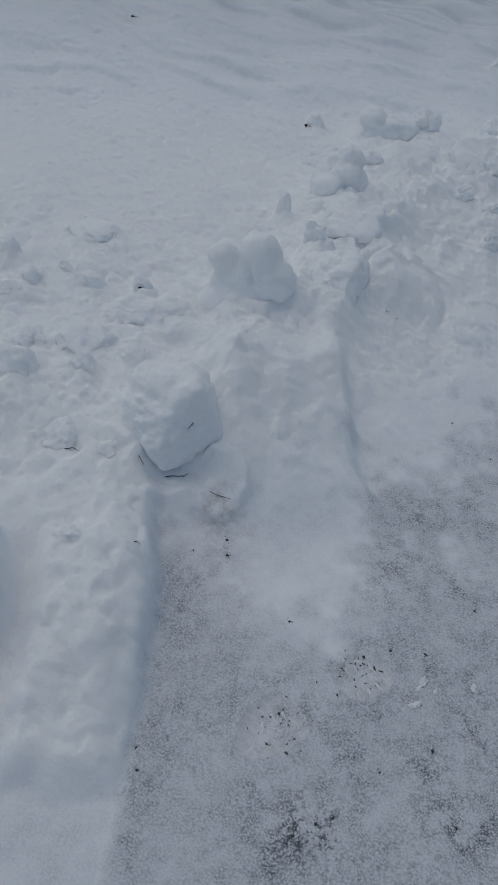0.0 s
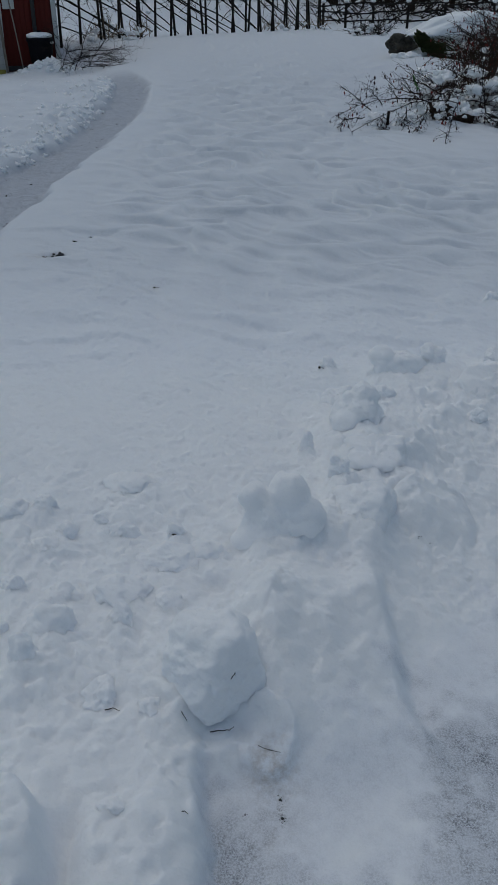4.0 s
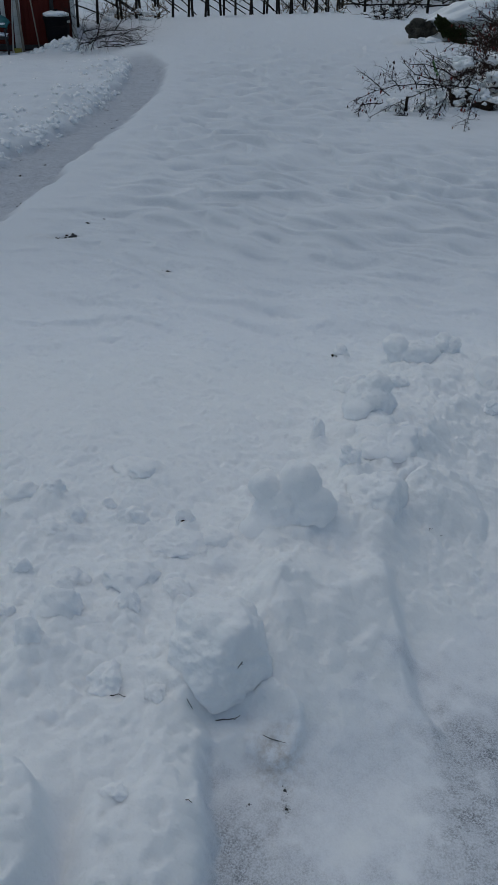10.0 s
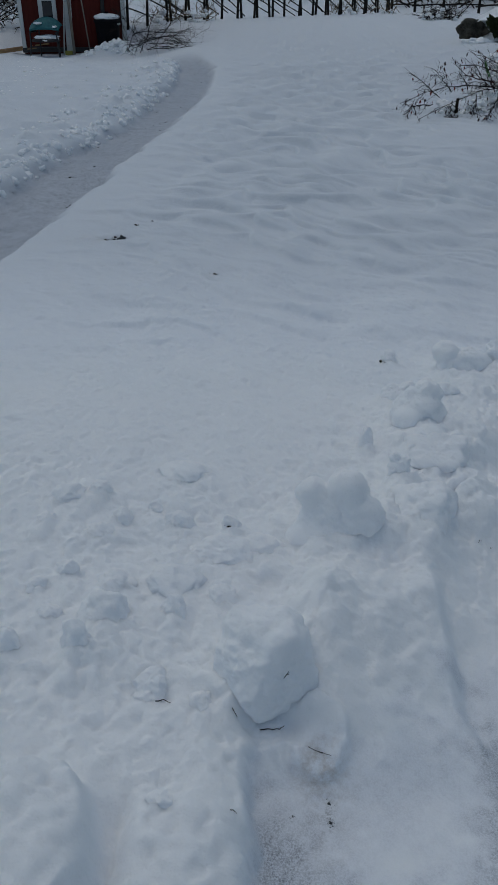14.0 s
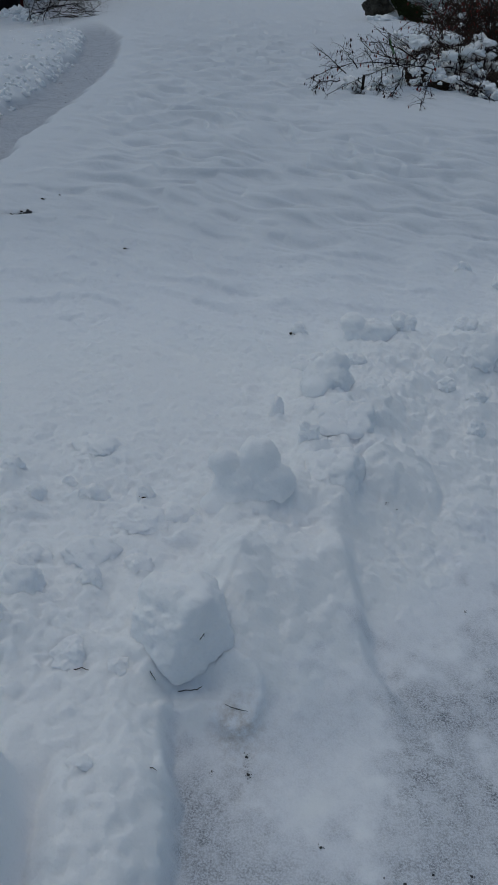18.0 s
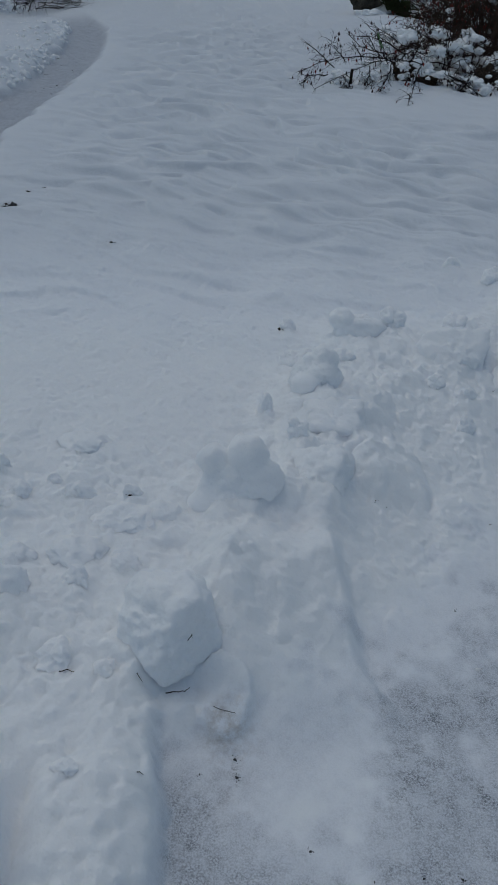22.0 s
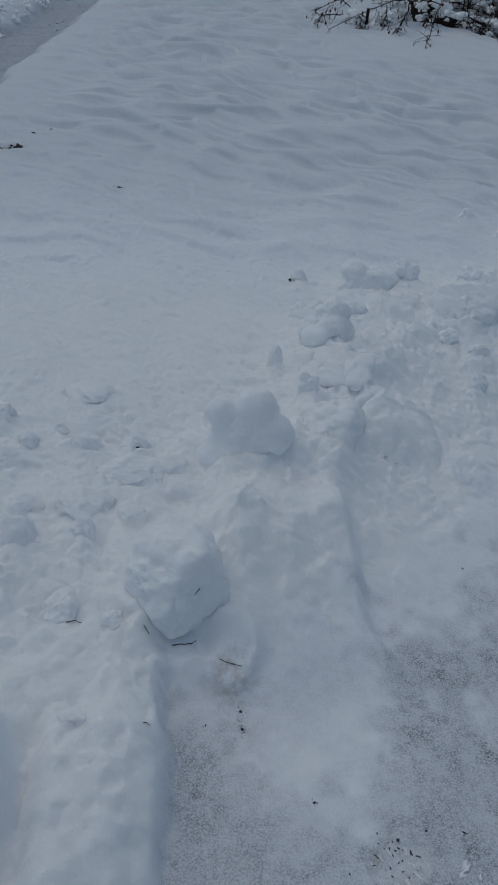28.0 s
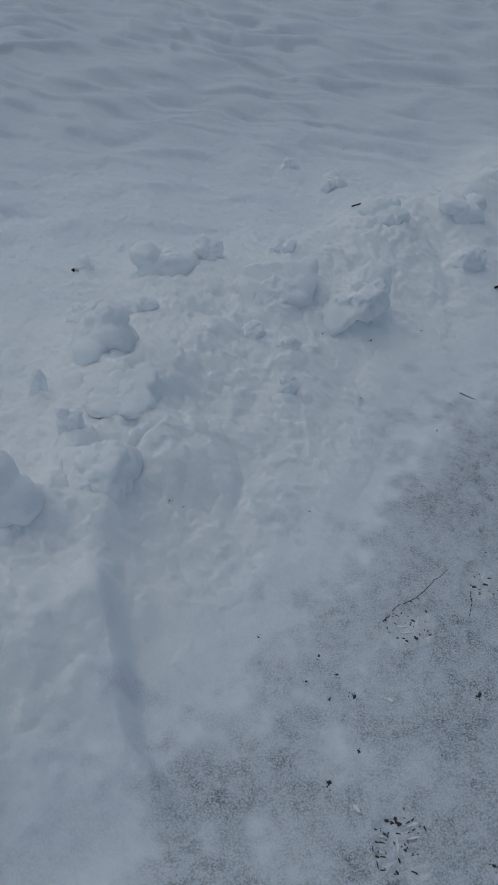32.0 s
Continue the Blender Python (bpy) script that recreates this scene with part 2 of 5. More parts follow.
def bent(a, b, sag, steps, rng, wild=0.03):
    """A line from a to b that bows by sag in z and wanders a little."""
    a, b = Vector(a), Vector(b)
    out = []
    for i in range(steps + 1):
        t = i / steps
        p = a.lerp(b, t)
        p.z += sag * 4 * t * (1 - t)
        if 0 < i < steps:
            p += Vector((rng.uniform(-wild, wild), rng.uniform(-wild, wild), rng.uniform(-wild, wild)))
        out.append(p)
    return out


def grow(tubes, p, way, length, radius, level, rng, droop=0.15, forks=3, tips=None, steps=4, spread=0.9):
    """A branch with smaller branches on it, down to twigs at level 0."""
    line, d = [Vector(p)], Vector(way).normalized()
    for _ in range(steps):
        d = (d + Vector((rng.uniform(-0.28, 0.28), rng.uniform(-0.28, 0.28), rng.uniform(-0.22, 0.22) - droop * 0.5))).normalized()
        line.append(line[-1] + d * length / steps)
    tubes.add(line, radius, radius * 0.45, 4 if level else 3, False)
    if level == 0:
        if tips is not None:
            tips.append(line[-1])
        return
    for i in range(forks):
        t = 0.25 + 0.75 * (i + rng.random()) / forks
        at = line[0].lerp(line[-1], 0) if t <= 0 else line[min(int(t * steps), steps - 1)].lerp(line[min(int(t * steps) + 1, steps)], (t * steps) % 1)
        turn = Vector((rng.uniform(-1, 1), rng.uniform(-1, 1), rng.uniform(-0.6, 0.9)))
        grow(tubes, at, d + turn * spread, length * rng.uniform(0.38, 0.62), radius * 0.55, level - 1, rng, droop, forks, tips, steps, spread)


_ico = {}


def ico(level):
    if level not in _ico:
        bm = bmesh.new()
        bmesh.ops.create_icosphere(bm, subdivisions=level, radius=1.0)
        bm.verts.ensure_lookup_table()
        _ico[level] = ([v.co.copy() for v in bm.verts], [tuple(v.index for v in f.verts) for f in bm.faces])
        bm.free()
    return _ico[level]


def lump(size, seed, boxy=2.0, rough=0.16, level=4, turn=(0, 0, 0), offset=(0, 0, 0)):
    """Vertices and faces of an irregular clod; boxy 2 is round, 5 is a worn block."""
    dirs, faces = ico(level)
    spin = Euler([radians(a) for a in turn]).to_matrix()
    shift = Vector((seed * 3.7 % 17, seed * 7.3 % 13, seed * 1.9 % 11))
    out = []
    for d in dirs:
        r = (abs(d.x) ** boxy + abs(d.y) ** boxy + abs(d.z) ** boxy) ** (-1.0 / boxy)
        r *= 1 + rough * (noise.noise(d * 1.6 + shift) - 0.8 * abs(noise.noise(d * 2.3 + shift)) + 0.20 * noise.noise(d * 5.5 + shift) + 0.10 * noise.noise(d * 11 + shift) + 0.06 * noise.noise(d * 23 + shift) + 0.2)
        v = Vector((d.x * size[0], d.y * size[1], d.z * size[2])) * r
        out.append(spin @ v + Vector(offset))
    return out, faces


def joined(pieces):
    verts, faces = [], []
    for v, f in pieces:
        n = len(verts)
        verts += v
        faces += [tuple(i + n for i in one) for one in f]
    return verts, faces


# ---- ground ----
_lattice = np.random.RandomState(7).rand(256, 256)
_flat = _lattice.ravel().astype(np.float32)


def soft_noise(x, y):
    """Smooth lattice noise from -1 to 1."""
    x, y = np.asarray(x, np.float32), np.asarray(y, np.float32)
    xf, yf = np.floor(x), np.floor(y)
    u, v = x - xf, y - yf
    u, v = u * u * (3 - 2 * u), v * v * (3 - 2 * v)
    x0, y0 = xf.astype(np.int32) & 255, yf.astype(np.int32) & 255
    x1 = ((x0 + 1) & 255) << 8
    x0, y1 = x0 << 8, (y0 + 1) & 255
    a, b = _flat.take(x0 + y0), _flat.take(x0 + y1)
    low = a + (_flat.take(x1 + y0) - a) * u
    high = b + (_flat.take(x1 + y1) - b) * u
    return 2 * (low + (high - low) * v) - 1


def layered(x, y, octaves=3):
    total, amp, out = 0, 1.0, 0
    for i in range(octaves):
        out = out + amp * soft_noise(x * 2**i + 17.3 * i, y * 2**i + 41.7 * i)
        total, amp = total + amp, amp * 0.5
    return out / total


def clumps(x, y, cell, seed, thin=0.0):
    """Packed half-round lumps of uneven size, 0 to about 0.5, in cells of that width."""
    u, v = x / cell, y / cell
    ui, vi = np.floor(u).astype(int), np.floor(v).astype(int)
    out = np.zeros_like(u)
    for a in (-1, 0, 1):
        for b in (-1, 0, 1):
            i, j = (ui + a + 37 * seed) % 256, (vi + b + 91 * seed) % 256
            px, py, r = _lattice[i, j], _lattice[j, i], _lattice[(i + 128) % 256, (j + 57) % 256]
            r = 0.20 + 0.48 * np.maximum(r - thin, 0)
            d = (u - ui - a - px) ** 2 + ((v - vi - b - py) * 1.15) ** 2
            out = out + (r * np.maximum(1 - d / (r * r * 1.35), 0) ** 1.1) ** 3
    return np.cbrt(out)


def ease(a, b, v):
    t = np.clip((v - a) / (b - a), 0, 1)
    return t * t * (3 - 2 * t)


def hump(x, y, cx, cy, rx, ry):
    return np.exp(-(((x - cx) / rx) ** 2) - ((y - cy) / ry) ** 2)


# The swept corner beside the bank: where its slope starts and where its crest runs, as y over x.
TOE_X = [-0.2, 0.0, 0.1, 0.25, 0.42, 0.48, 0.75, 0.98, 1.2, 1.6, 2.5, 5.0, 9.0]
TOE_Y = [0.93, 0.93, 0.90, 0.88, 1.02, 1.14, 1.30, 1.56, 1.93, 2.22, 2.85, 4.2, 6.0]
TOP_X = [-0.2, 0.0, 0.12, 0.2, 0.42, 0.62, 0.84, 1.05, 1.4, 2.0, 5.0, 9.0]
TOP_Y = [1.0, 1.04, 1.28, 1.50, 1.84, 2.06, 2.34, 2.48, 2.72, 3.2, 5.1, 7.2]
FLOOR_Z = -0.155
BLOCK_FEET = ((0.97, 2.40, 0.24, 0.06), (1.24, 2.43, 0.22, 0.06), (0.39, 1.68, 0.15, 0.07), (0.15, 1.64, 0.20, 0.05))
# clods strewn over the lawn side: x, y, width, height
SMALL_CLODS = (
    (-0.435, 1.116, 0.067, 0.075), (-0.392, 1.208, 0.102, 0.066), (-0.232, 1.237, 0.061, 0.040), (-0.128, 1.292, 0.067, 0.032), (-0.388, 1.328, 0.079, 0.034),
    (-0.518, 1.367, 0.055, 0.045), (-0.600, 1.682, 0.103, 0.044), (-0.513, 1.707, 0.069, 0.038), (-0.274, 1.580, 0.077, 0.040), (-0.125, 1.577, 0.049, 0.044),
    (-0.592, 1.126, 0.060, 0.050), (-0.428, 1.603, 0.055, 0.034), (-0.253, 1.330, 0.117, 0.034), (-0.269, 1.806, 0.132, 0.034), (-0.346, 1.652, 0.040, 0.024),
    (-0.475, 1.536, 0.076, 0.026), (-0.633, 1.573, 0.055, 0.024), (-0.045, 1.491, 0.084, 0.034), (-0.521, 1.214, 0.056, 0.022), (-0.148, 0.996, 0.050, 0.030),
    (-0.196, 0.765, 0.044, 0.016), (-0.583, 1.325, 0.044, 0.020), (0.26, 2.00, 0.050, 0.075), (0.40, 2.66, 0.060, 0.05), (1.27, 3.43, 0.07, 0.05),
)
# larger clods along the crest: x, y, width, height
LARGE_CLODS = (
    (0.34, 1.80, 0.075, 0.075), (0.44, 2.12, 0.22, 0.16), (0.66, 2.56, 0.21, 0.12), (0.40, 2.32, 0.14, 0.07),
    (0.55, 2.36, 0.12, 0.05), (1.51, 2.84, 0.20, 0.11), (1.84, 2.93, 0.20, 0.10),
    (0.80, 2.62, 0.12, 0.06), (1.76, 2.66, 0.17, 0.08), (1.40, 3.20, 0.13, 0.06), (1.06, 2.66, 0.10, 0.06),
    (0.93, 2.02, 0.07, 0.055), (0.87, 2.23, 0.09, 0.05), (2.15, 3.25, 0.20, 0.06), (0.97, 2.17, 0.08, 0.05),
)
# The shovelled path to the shed, as x over y: its two edges.
LANE_Y = [-3.0, 2.0, 4.5, 5.8, 7.1, 8.7, 10.0, 11.6, 13.0, 14.6, 16.2, 18.0]
LANE_L = [-3.2, -2.5, -2.20, -2.14, -2.08, -1.89, -1.86, -1.87, -1.92, -2.05, -2.45, -3.0]
LANE_R = [-2.4, -1.75, -1.54, -1.50, -1.42, -1.33, -1.29, -1.28, -1.32, -1.45, -1.90, -2.6]


# Ripples a metre on the lawn, by the distance from the house.
RIPPLE_Y = [0.0, 3.0, 4.5, 7.0, 10.0, 16.0, 40.0]
RIPPLE_RATE = [3.2, 3.0, 2.75, 2.4, 2.1, 1.8, 1.5]
RIPPLE_GRID = np.arange(-70.0, 340.0, 0.05)
RIPPLE_COUNT = np.cumsum(np.interp(RIPPLE_GRID, RIPPLE_Y, RIPPLE_RATE)) * 0.05


def step_wave(phase):
    """A rounded step from 0 to 1 and a long fall behind it, once a turn."""
    fr = phase - np.floor(phase)
    return np.where(fr < 0.22, ease(0, 0.22, fr), 0.5 + 0.5 * np.cos(math.pi * np.clip((fr - 0.22) / 0.78, 0, 1)))


def cups(x, y):
    """Shallow hollows side by side, 0 in each middle, with thin ridges between, steeper on the far side."""
    u, v = (0.90 * x - 0.44 * y) / 0.46, (0.44 * x + 0.90 * y) / 0.32
    ui, vi = np.floor(u).astype(int), np.floor(v).astype(int)
    near = np.zeros_like(u)
    for a in (-1, 0, 1):
        for b in (-1, 0, 1):
            i, j = (ui + a) % 256, (vi + b) % 256
            du, dv = u - ui - a - 0.2 - 0.6 * _lattice[i, j], v - vi - b - 0.2 - 0.6 * _lattice[(j + 77) % 256, i]
            near = near + np.exp(-8 * (du * du + dv * dv * np.where(dv > 0, 1.9, 0.70)))
    return 0.32 * np.tanh(-np.log(near + 1e-9) / 2.56)


# Soles pressed into the trodden snow: x, y, half width, half length, turn.
SOLES = ((0.210, 0.458, 0.050, 0.072, -50.0), (0.382, 0.562, 0.046, 0.055, -55.0), (0.851, 0.818, 0.050, 0.066, 10.0), (0.805, 0.712, 0.044, 0.056, 10.0), (1.028, 1.266, 0.050, 0.070, -60.0), (1.245, 1.36, 0.05, 0.07, -50.0))


def terrain(x, y):
    """The lie of the land: level near the camera, then a rise up to the fence and a slope behind it."""
    back = y - 8.0 * ease(1.6, 4.2, -x) * (1 - ease(19.0, 23.5, y))
    z = 0.50 * ease(10.5, 24.0, back)
    z = z + 0.75 * ease(31, 40, y) + 4.5 * ease(38, 110, y) + 9.0 * ease(110, 320, y)
    return z - 0.25 * ease(3.5, 9, x) * ease(12, 18, y) * (1 - ease(20, 25, y))


def shape(x, y):
    """Height, treading and staining of the snow at every place."""
    z = terrain(x, y)
    # wind ripples on the lawn: two trains of low steps, steep on the near side, that cross in a net of lenses
    pace = np.interp(y, RIPPLE_Y, RIPPLE_RATE)
    count = np.interp(y, RIPPLE_GRID, RIPPLE_COUNT)
    slow, quick = layered(x * 0.8 + 3, y * 0.8, 2), layered(x * 2.1 + 8, y * 2.1, 2)
    tiny = 0.22 * soft_noise(x * 4.6 + 2, y * 4.6)
    share = ease(-0.5, 0.5, soft_noise(x * 0.9 + 40, y * 0.7 + 3))
    one = (0.50 + 0.50 * share) * step_wave(count + 0.40 * pace * x + 0.7 * slow + 0.72 * quick + tiny)
    two = (1.0 - 0.50 * share) * step_wave(0.97 * count + 0.98 * pace * x + 0.7 * layered(x * 0.9 + 31, y * 0.8, 2) + 0.68 * layered(x * 2.3 + 51, y * 2.3, 2) - tiny + 0.4)
    wave = np.log(np.exp(9 * one) + np.exp(9 * two)) / 9 - 0.5
    wave = wave * (0.65 + 0.35 * ease(-0.4, 0.4, soft_noise(x * 2.2 + 12, y * 1.8)))
    wave = 0.78 * wave + 3.1 * (cups(x + 0.16 * quick + 0.05 * tiny, y + 0.16 * slow + 0.10 * layered(x * 2.3 + 51, y * 2.3, 2)) - 0.15)
    right_edge = np.interp(y, LANE_Y, LANE_R)
    calm = (1 - 0.85 * hump(x, y, 2.3, 8.2, 1.4, 1.1)) * (1 - 0.8 * np.exp(-(((x - right_edge) / 0.30) ** 2)))
    size = 0.044 * ease(2.0, 3.2, y) * ease(-2.2, 0.4, x) + 0.021 * ease(3.8, 5.4, y) + 0.010 * ease(6.0, 9.0, y)
    z = z + size * (1 - 0.45 * ease(12, 20, y)) * (1 - 0.85 * ease(26, 60, y)) * calm * wave
    z = z + 0.012 * layered(x * 1.1 + 9, y * 1.1, 2) * ease(2.0, 3.5, y) + 0.006 * layered(x * 2.9 + 5, y * 3.2, 2) * ease(1.6, 2.2, y)
    z = z + 0.0060 * layered(x * 34 + 3, y * 34, 3) * (1 - ease(3.2, 5, y)) + 0.0028 * layered(x * 80 + 3, y * 80, 2) * (1 - ease(2.6, 4, y))
    z = z + 0.007 * layered(x * 10, (y + 0.5 * x) * 16, 3) * (1 - 0.7 * ease(4, 7, y)) * (1 - ease(13, 16, y))
    # trail of dents across the lawn
    for i in range(16):
        cx = 0.15 - 0.75 * i / 15 + (0.14 if i % 2 else -0.14)
        cy = 13.5 - 7.2 * i / 15
        z = z - 0.060 * hump(x, y, cx, cy, 0.11, 0.14) + 0.025 * hump(x, y, cx, cy - 0.26, 0.16, 0.1)
    z = z - 0.05 * hump(x, y, -1.02, 4.33, 0.07, 0.06) + 0.02 * hump(x, y, -1.16, 4.25, 0.09, 0.07)
    # shovelled bank and floor
    toe = np.interp(x, TOE_X, TOE_Y) + 0.05 * layered(x * 5, y * 5 + 3, 2)
    top = np.interp(x, TOP_X, TOP_Y)
    s = (y - toe) / np.maximum(top - toe, 0.05)
    crest = np.exp(-(((y - top - 0.04) / np.where(y > top + 0.04, 0.22, 0.13)) ** 2)) * ease(-0.25, 0.05, x) * (0.3 + 0.7 * ease(0.30, 0.48, x)) * (1 - 0.6 * ease(1.4, 1.9, x))
    bank = FLOOR_Z + (0.175 + z) * (ease(-0.10, 1.15, s) + (np.clip(s, 0, 1) ** 1.45 - ease(-0.10, 1.15, s)) * ease(0.4, 0.7, x))
    floor = FLOOR_Z + 0.005 * layered(x * 4, y * 4, 3) + 0.0025 * layered(x * 24, y * 24, 2)
    right = np.where(s < 0, floor, np.where(s < 1, np.maximum(bank, floor), z + 0.018 * (1 - ease(0, 0.5, y - top))))
    # scoop marks that run down the slope, and the spine in its middle
    on = ease(0.0, 0.25, s) * (1 - ease(0.75, 1.1, s)) * ease(0.05, 0.2, x)
    along = x - 0.42 * (y - 1.3)
    right = right + on * (0.009 * layered(along * 10, y * 1.6, 2) + 0.009 * layered(x * 9, y * 9, 3))
    crease = np.interp(y, [0.85, 0.99, 1.08, 1.26, 1.43, 1.6], [0.51, 0.468, 0.432, 0.420, 0.415, 0.41]) + 0.012 * layered(x * 3, y * 14, 3)
    apron = ease(0.02, 0.15, x) * ease(crease + 0.018, crease - 0.038, x) * ease(0.88, 1.06, y) * (1 - ease(1.30, 1.50, y + 0.04 * layered(x * 9, y * 9, 2)))
    right = right + apron * (0.040 + 0.030 * ease(1.0, 1.3, y) + 0.014 * layered(x * 13, y * 13, 3) + 0.010 * clumps(x, y, 0.05, 21, 0.3))
    right = right + 0.055 * hump(x, y, 0.365, 1.37, 0.05, 0.07) * ease(crease + 0.010, crease - 0.02, x)
    right = right - 0.005 * np.exp(-(((x - crease - 0.022) / 0.018) ** 2)) * ease(0.95, 1.1, y) * (1 - ease(1.4, 1.55, y))
    right = right - 0.026 * np.exp(-(((y - 1.50 - 0.02 * layered(x * 8, y * 0 + 5, 2)) / 0.055) ** 2)) * ease(0.18, 0.28, x) * ease(0.46, 0.38, x)
    right = right + 0.03 * hump(x, y, 0.27, 1.60, 0.05, 0.07) + 0.018 * hump(x, y, 0.15, 1.535, 0.10, 0.05) + 0.030 * hump(x, y, 0.38, 1.50, 0.06, 0.05) + 0.050 * hump(x, y, 0.42, 1.575, 0.055, 0.06)
    # the curled fan of snow at the block's foot
    ring = np.sqrt(((x - 0.105) / 0.062) ** 2 + ((y - 0.985) / 0.075) ** 2)
    right = right + 0.028 * ease(1.06, 0.86, ring + 0.15 * layered(x * 15, y * 15, 2) + 0.10 * layered(x * 50, y * 50, 2)) * (1 - 0.45 * ease(0.7, 0.2, ring)) * ease(0.86, 0.93, y + 0.4 * x)
    # the smooth dome behind the slope
    dome = np.sqrt(((x - 0.60) / 0.15) ** 2 + ((y - 1.76) / 0.17) ** 2 + 0.1 * layered(x * 9, y * 9, 2))
    right = right + 0.062 * np.clip(1 - dome**2, 0, 1) ** (0.65 + 1.3 * ease(0.70, 0.55, x + 0.35 * (y - 1.76)))
    # the tongue of snow left standing beside the swept corner
    edge = -0.028 + 0.020 * layered(x * 2 + 4.0, y * 7, 3) + 0.5 * layered(x * 0.9, y * 0.9, 3) * ease(0.25, -0.6, y) + 0.03 * ease(0.45, 0.30, y) * -1
    tongue = ease(0.014, -0.016, x - edge + 0.014 * layered(x * 25, y * 25, 3) + 0.006 * layered(x * 70, y * 70, 2)) * ease(0.29, 0.375, y + 0.10 * x + 0.035 * layered(x * 8, y * 8, 3))
    mass = -0.03 - 0.062 * ease(-0.14, 0.0, x) - 0.035 * ease(0.90, 0.35, y) - 0.035 * ease(0.62, 0.32, y) + 0.012 * layered(x * 7 + 5, y * 7, 4) + 0.010 * ease(-0.1, 0.2, layered(x * 9, y * 9 + 3, 3)) + 0.008 * layered(x * 26, y * 26, 3) + 0.005 * ease(0.0, 0.2, layered(x * 21 + 6, y * 21, 2)) - 0.006 * ease(0.25, 0.45, layered(x * 15 + 8, y * 15, 2)) + 0.02 * hump(x, y, -0.06, 0.72, 0.07, 0.2)
    mass = mass - 0.055 * np.exp(-(((x + 0.272) / 0.032) ** 2)) * (1 - ease(0.72, 0.84, y)) * ease(0.30, 0.45, y)
    bulge = np.sqrt(((x + 0.405) / 0.125) ** 2 + ((y - 0.655) / 0.155) ** 2) + 0.10 * layered(x * 14, y * 14, 3)
    mass = mass + 0.105 * ease(1.04, 0.78, bulge) + 0.006 * layered(x * 20, y * 20, 3) - 0.018 * hump(x, y, -0.2, 0.80, 0.05, 0.03)
    left = floor + (mass - floor) * tongue
    mix_near = ease(0.90, 1.04, y + 0.25 * x)
    left = left + (z - left) * mix_near
    side = ease(-0.03, 0.03, x - edge)
    near = left + (right - left) * side
    # the block's foot stands in a dip
    dip = ease(1.25, 0.5, np.sqrt(((x - 0.008) / 0.080) ** 2 + ((y - 0.995) / 0.06) ** 2))
    near = near + dip * np.minimum(-0.098 - near, 0)
    # crumbs thrown over the lawn side of the bank
    thrown = ease(0.85, 1.05, y) * (1 - ease(1.5, 2.35, y - 0.72 * np.maximum(x, 0) + 0.15 * layered(x * 2, y * 2, 2))) * ease(-1.9, -0.7, x)
    wx, wy = x + 0.012 * layered(x * 22, y * 22, 2), y + 0.012 * layered(x * 22 + 9, y * 22, 2)
    heaped = ease(-0.5, 0.4, layered(x * 3.1 + 8, y * 3.1, 2))
    crumbs = 0.022 * ease(0.0, 0.18, layered(wx * 7, wy * 7, 4)) * heaped + 0.013 * ease(0.04, 0.20, layered(wx * 15 + 5, wy * 15, 3)) + 0.007 * ease(0.0, 0.26, layered(wx * 33, wy * 33, 2))
    crumbs = 0.6 * crumbs + 0.012 * layered(x * 5 + 2, y * 5, 2) + 0.007 * layered(x * 22, y * 22, 3) - 0.014
    quiet = 1 - 0.8 * ease(0.9, 0.2, s) * ease(0.0, 0.1, x)
    near = near + thrown * crumbs * quiet + 0.42 * crest * (0.01 + 0.045 * layered(x * 6, y * 6, 3) + 0.045 * ease(-0.05, 0.18, layered(wx * 7 + 3, wy * 7, 3)) + 0.022 * ease(0.0, 0.2, layered(wx * 16, wy * 16, 3)) + 0.006 * layered(x * 40, y * 40, 2))
    for cx, cy, w, h in [c[:4] for c in SMALL_CLODS + LARGE_CLODS + BLOCK_FEET]:
        fall = np.where(y > cy, 0.36 * w, 1.05 * w)
        wide = 0.55 * w * (1 + 0.3 * soft_noise(x * 16 + cx * 50, y * 16))
        near = near + 0.38 * h * np.exp(-(((x - cx) / wide) ** 2) - ((y - cy) / fall) ** 2) * (1 + 0.35 * layered(x * 17, y * 17, 3))
    near = near + (1 - 0.55 * apron - 0.45 * ease(0.05, -0.05, x) + 0.15 * ease(0.45, 0.55, x)) * 0.62 * (0.013 * layered(x * 10 + 6, y * 10, 4) + 0.008 * ease(0.0, 0.2, layered(wx * 20, wy * 20 + 4, 3)) + 0.010 * ease(0.02, 0.22, layered(wx * 9 + 7, wy * 9, 3)) - 0.006 + 0.004 * layered(x * 60, y * 60, 2)) * (1 - ease(1.9, 2.6, y - 0.5 * np.maximum(x, 0))) * np.where(x > edge, ease(-0.05, 0.3, s), ease(-0.2, 0.2, tongue + mix_near))
    crack = np.exp(-(((y - np.interp(x, [0.37, 0.44, 0.51, 0.56], [1.725, 1.72, 1.795, 1.85]) - 0.01 * layered(x * 20, y * 0 + 3, 2)) / 0.010) ** 2))
    near = near - 0.03 * crack * ease(0.365, 0.385, x) * ease(0.56, 0.52, x)
    z = near
    # the path to the shed, its chopped far edge and the trampled snow beyond
    left_edge, right_edge = np.interp(y, LANE_Y, LANE_L), np.interp(y, LANE_Y, LANE_R)
    wild = 0.12 * layered(x * 3.6, y * 3.6, 4)
    inside = ease(-0.05, 0.10, x - left_edge + wild) * ease(0.10, -0.06, x - right_edge + 0.7 * wild) * (1 - ease(15.2, 17.0, y))
    beyond = ease(0.05, -0.25, x - left_edge + wild) * (1 - ease(24, 30, y)) * ease(-14, -9, x)
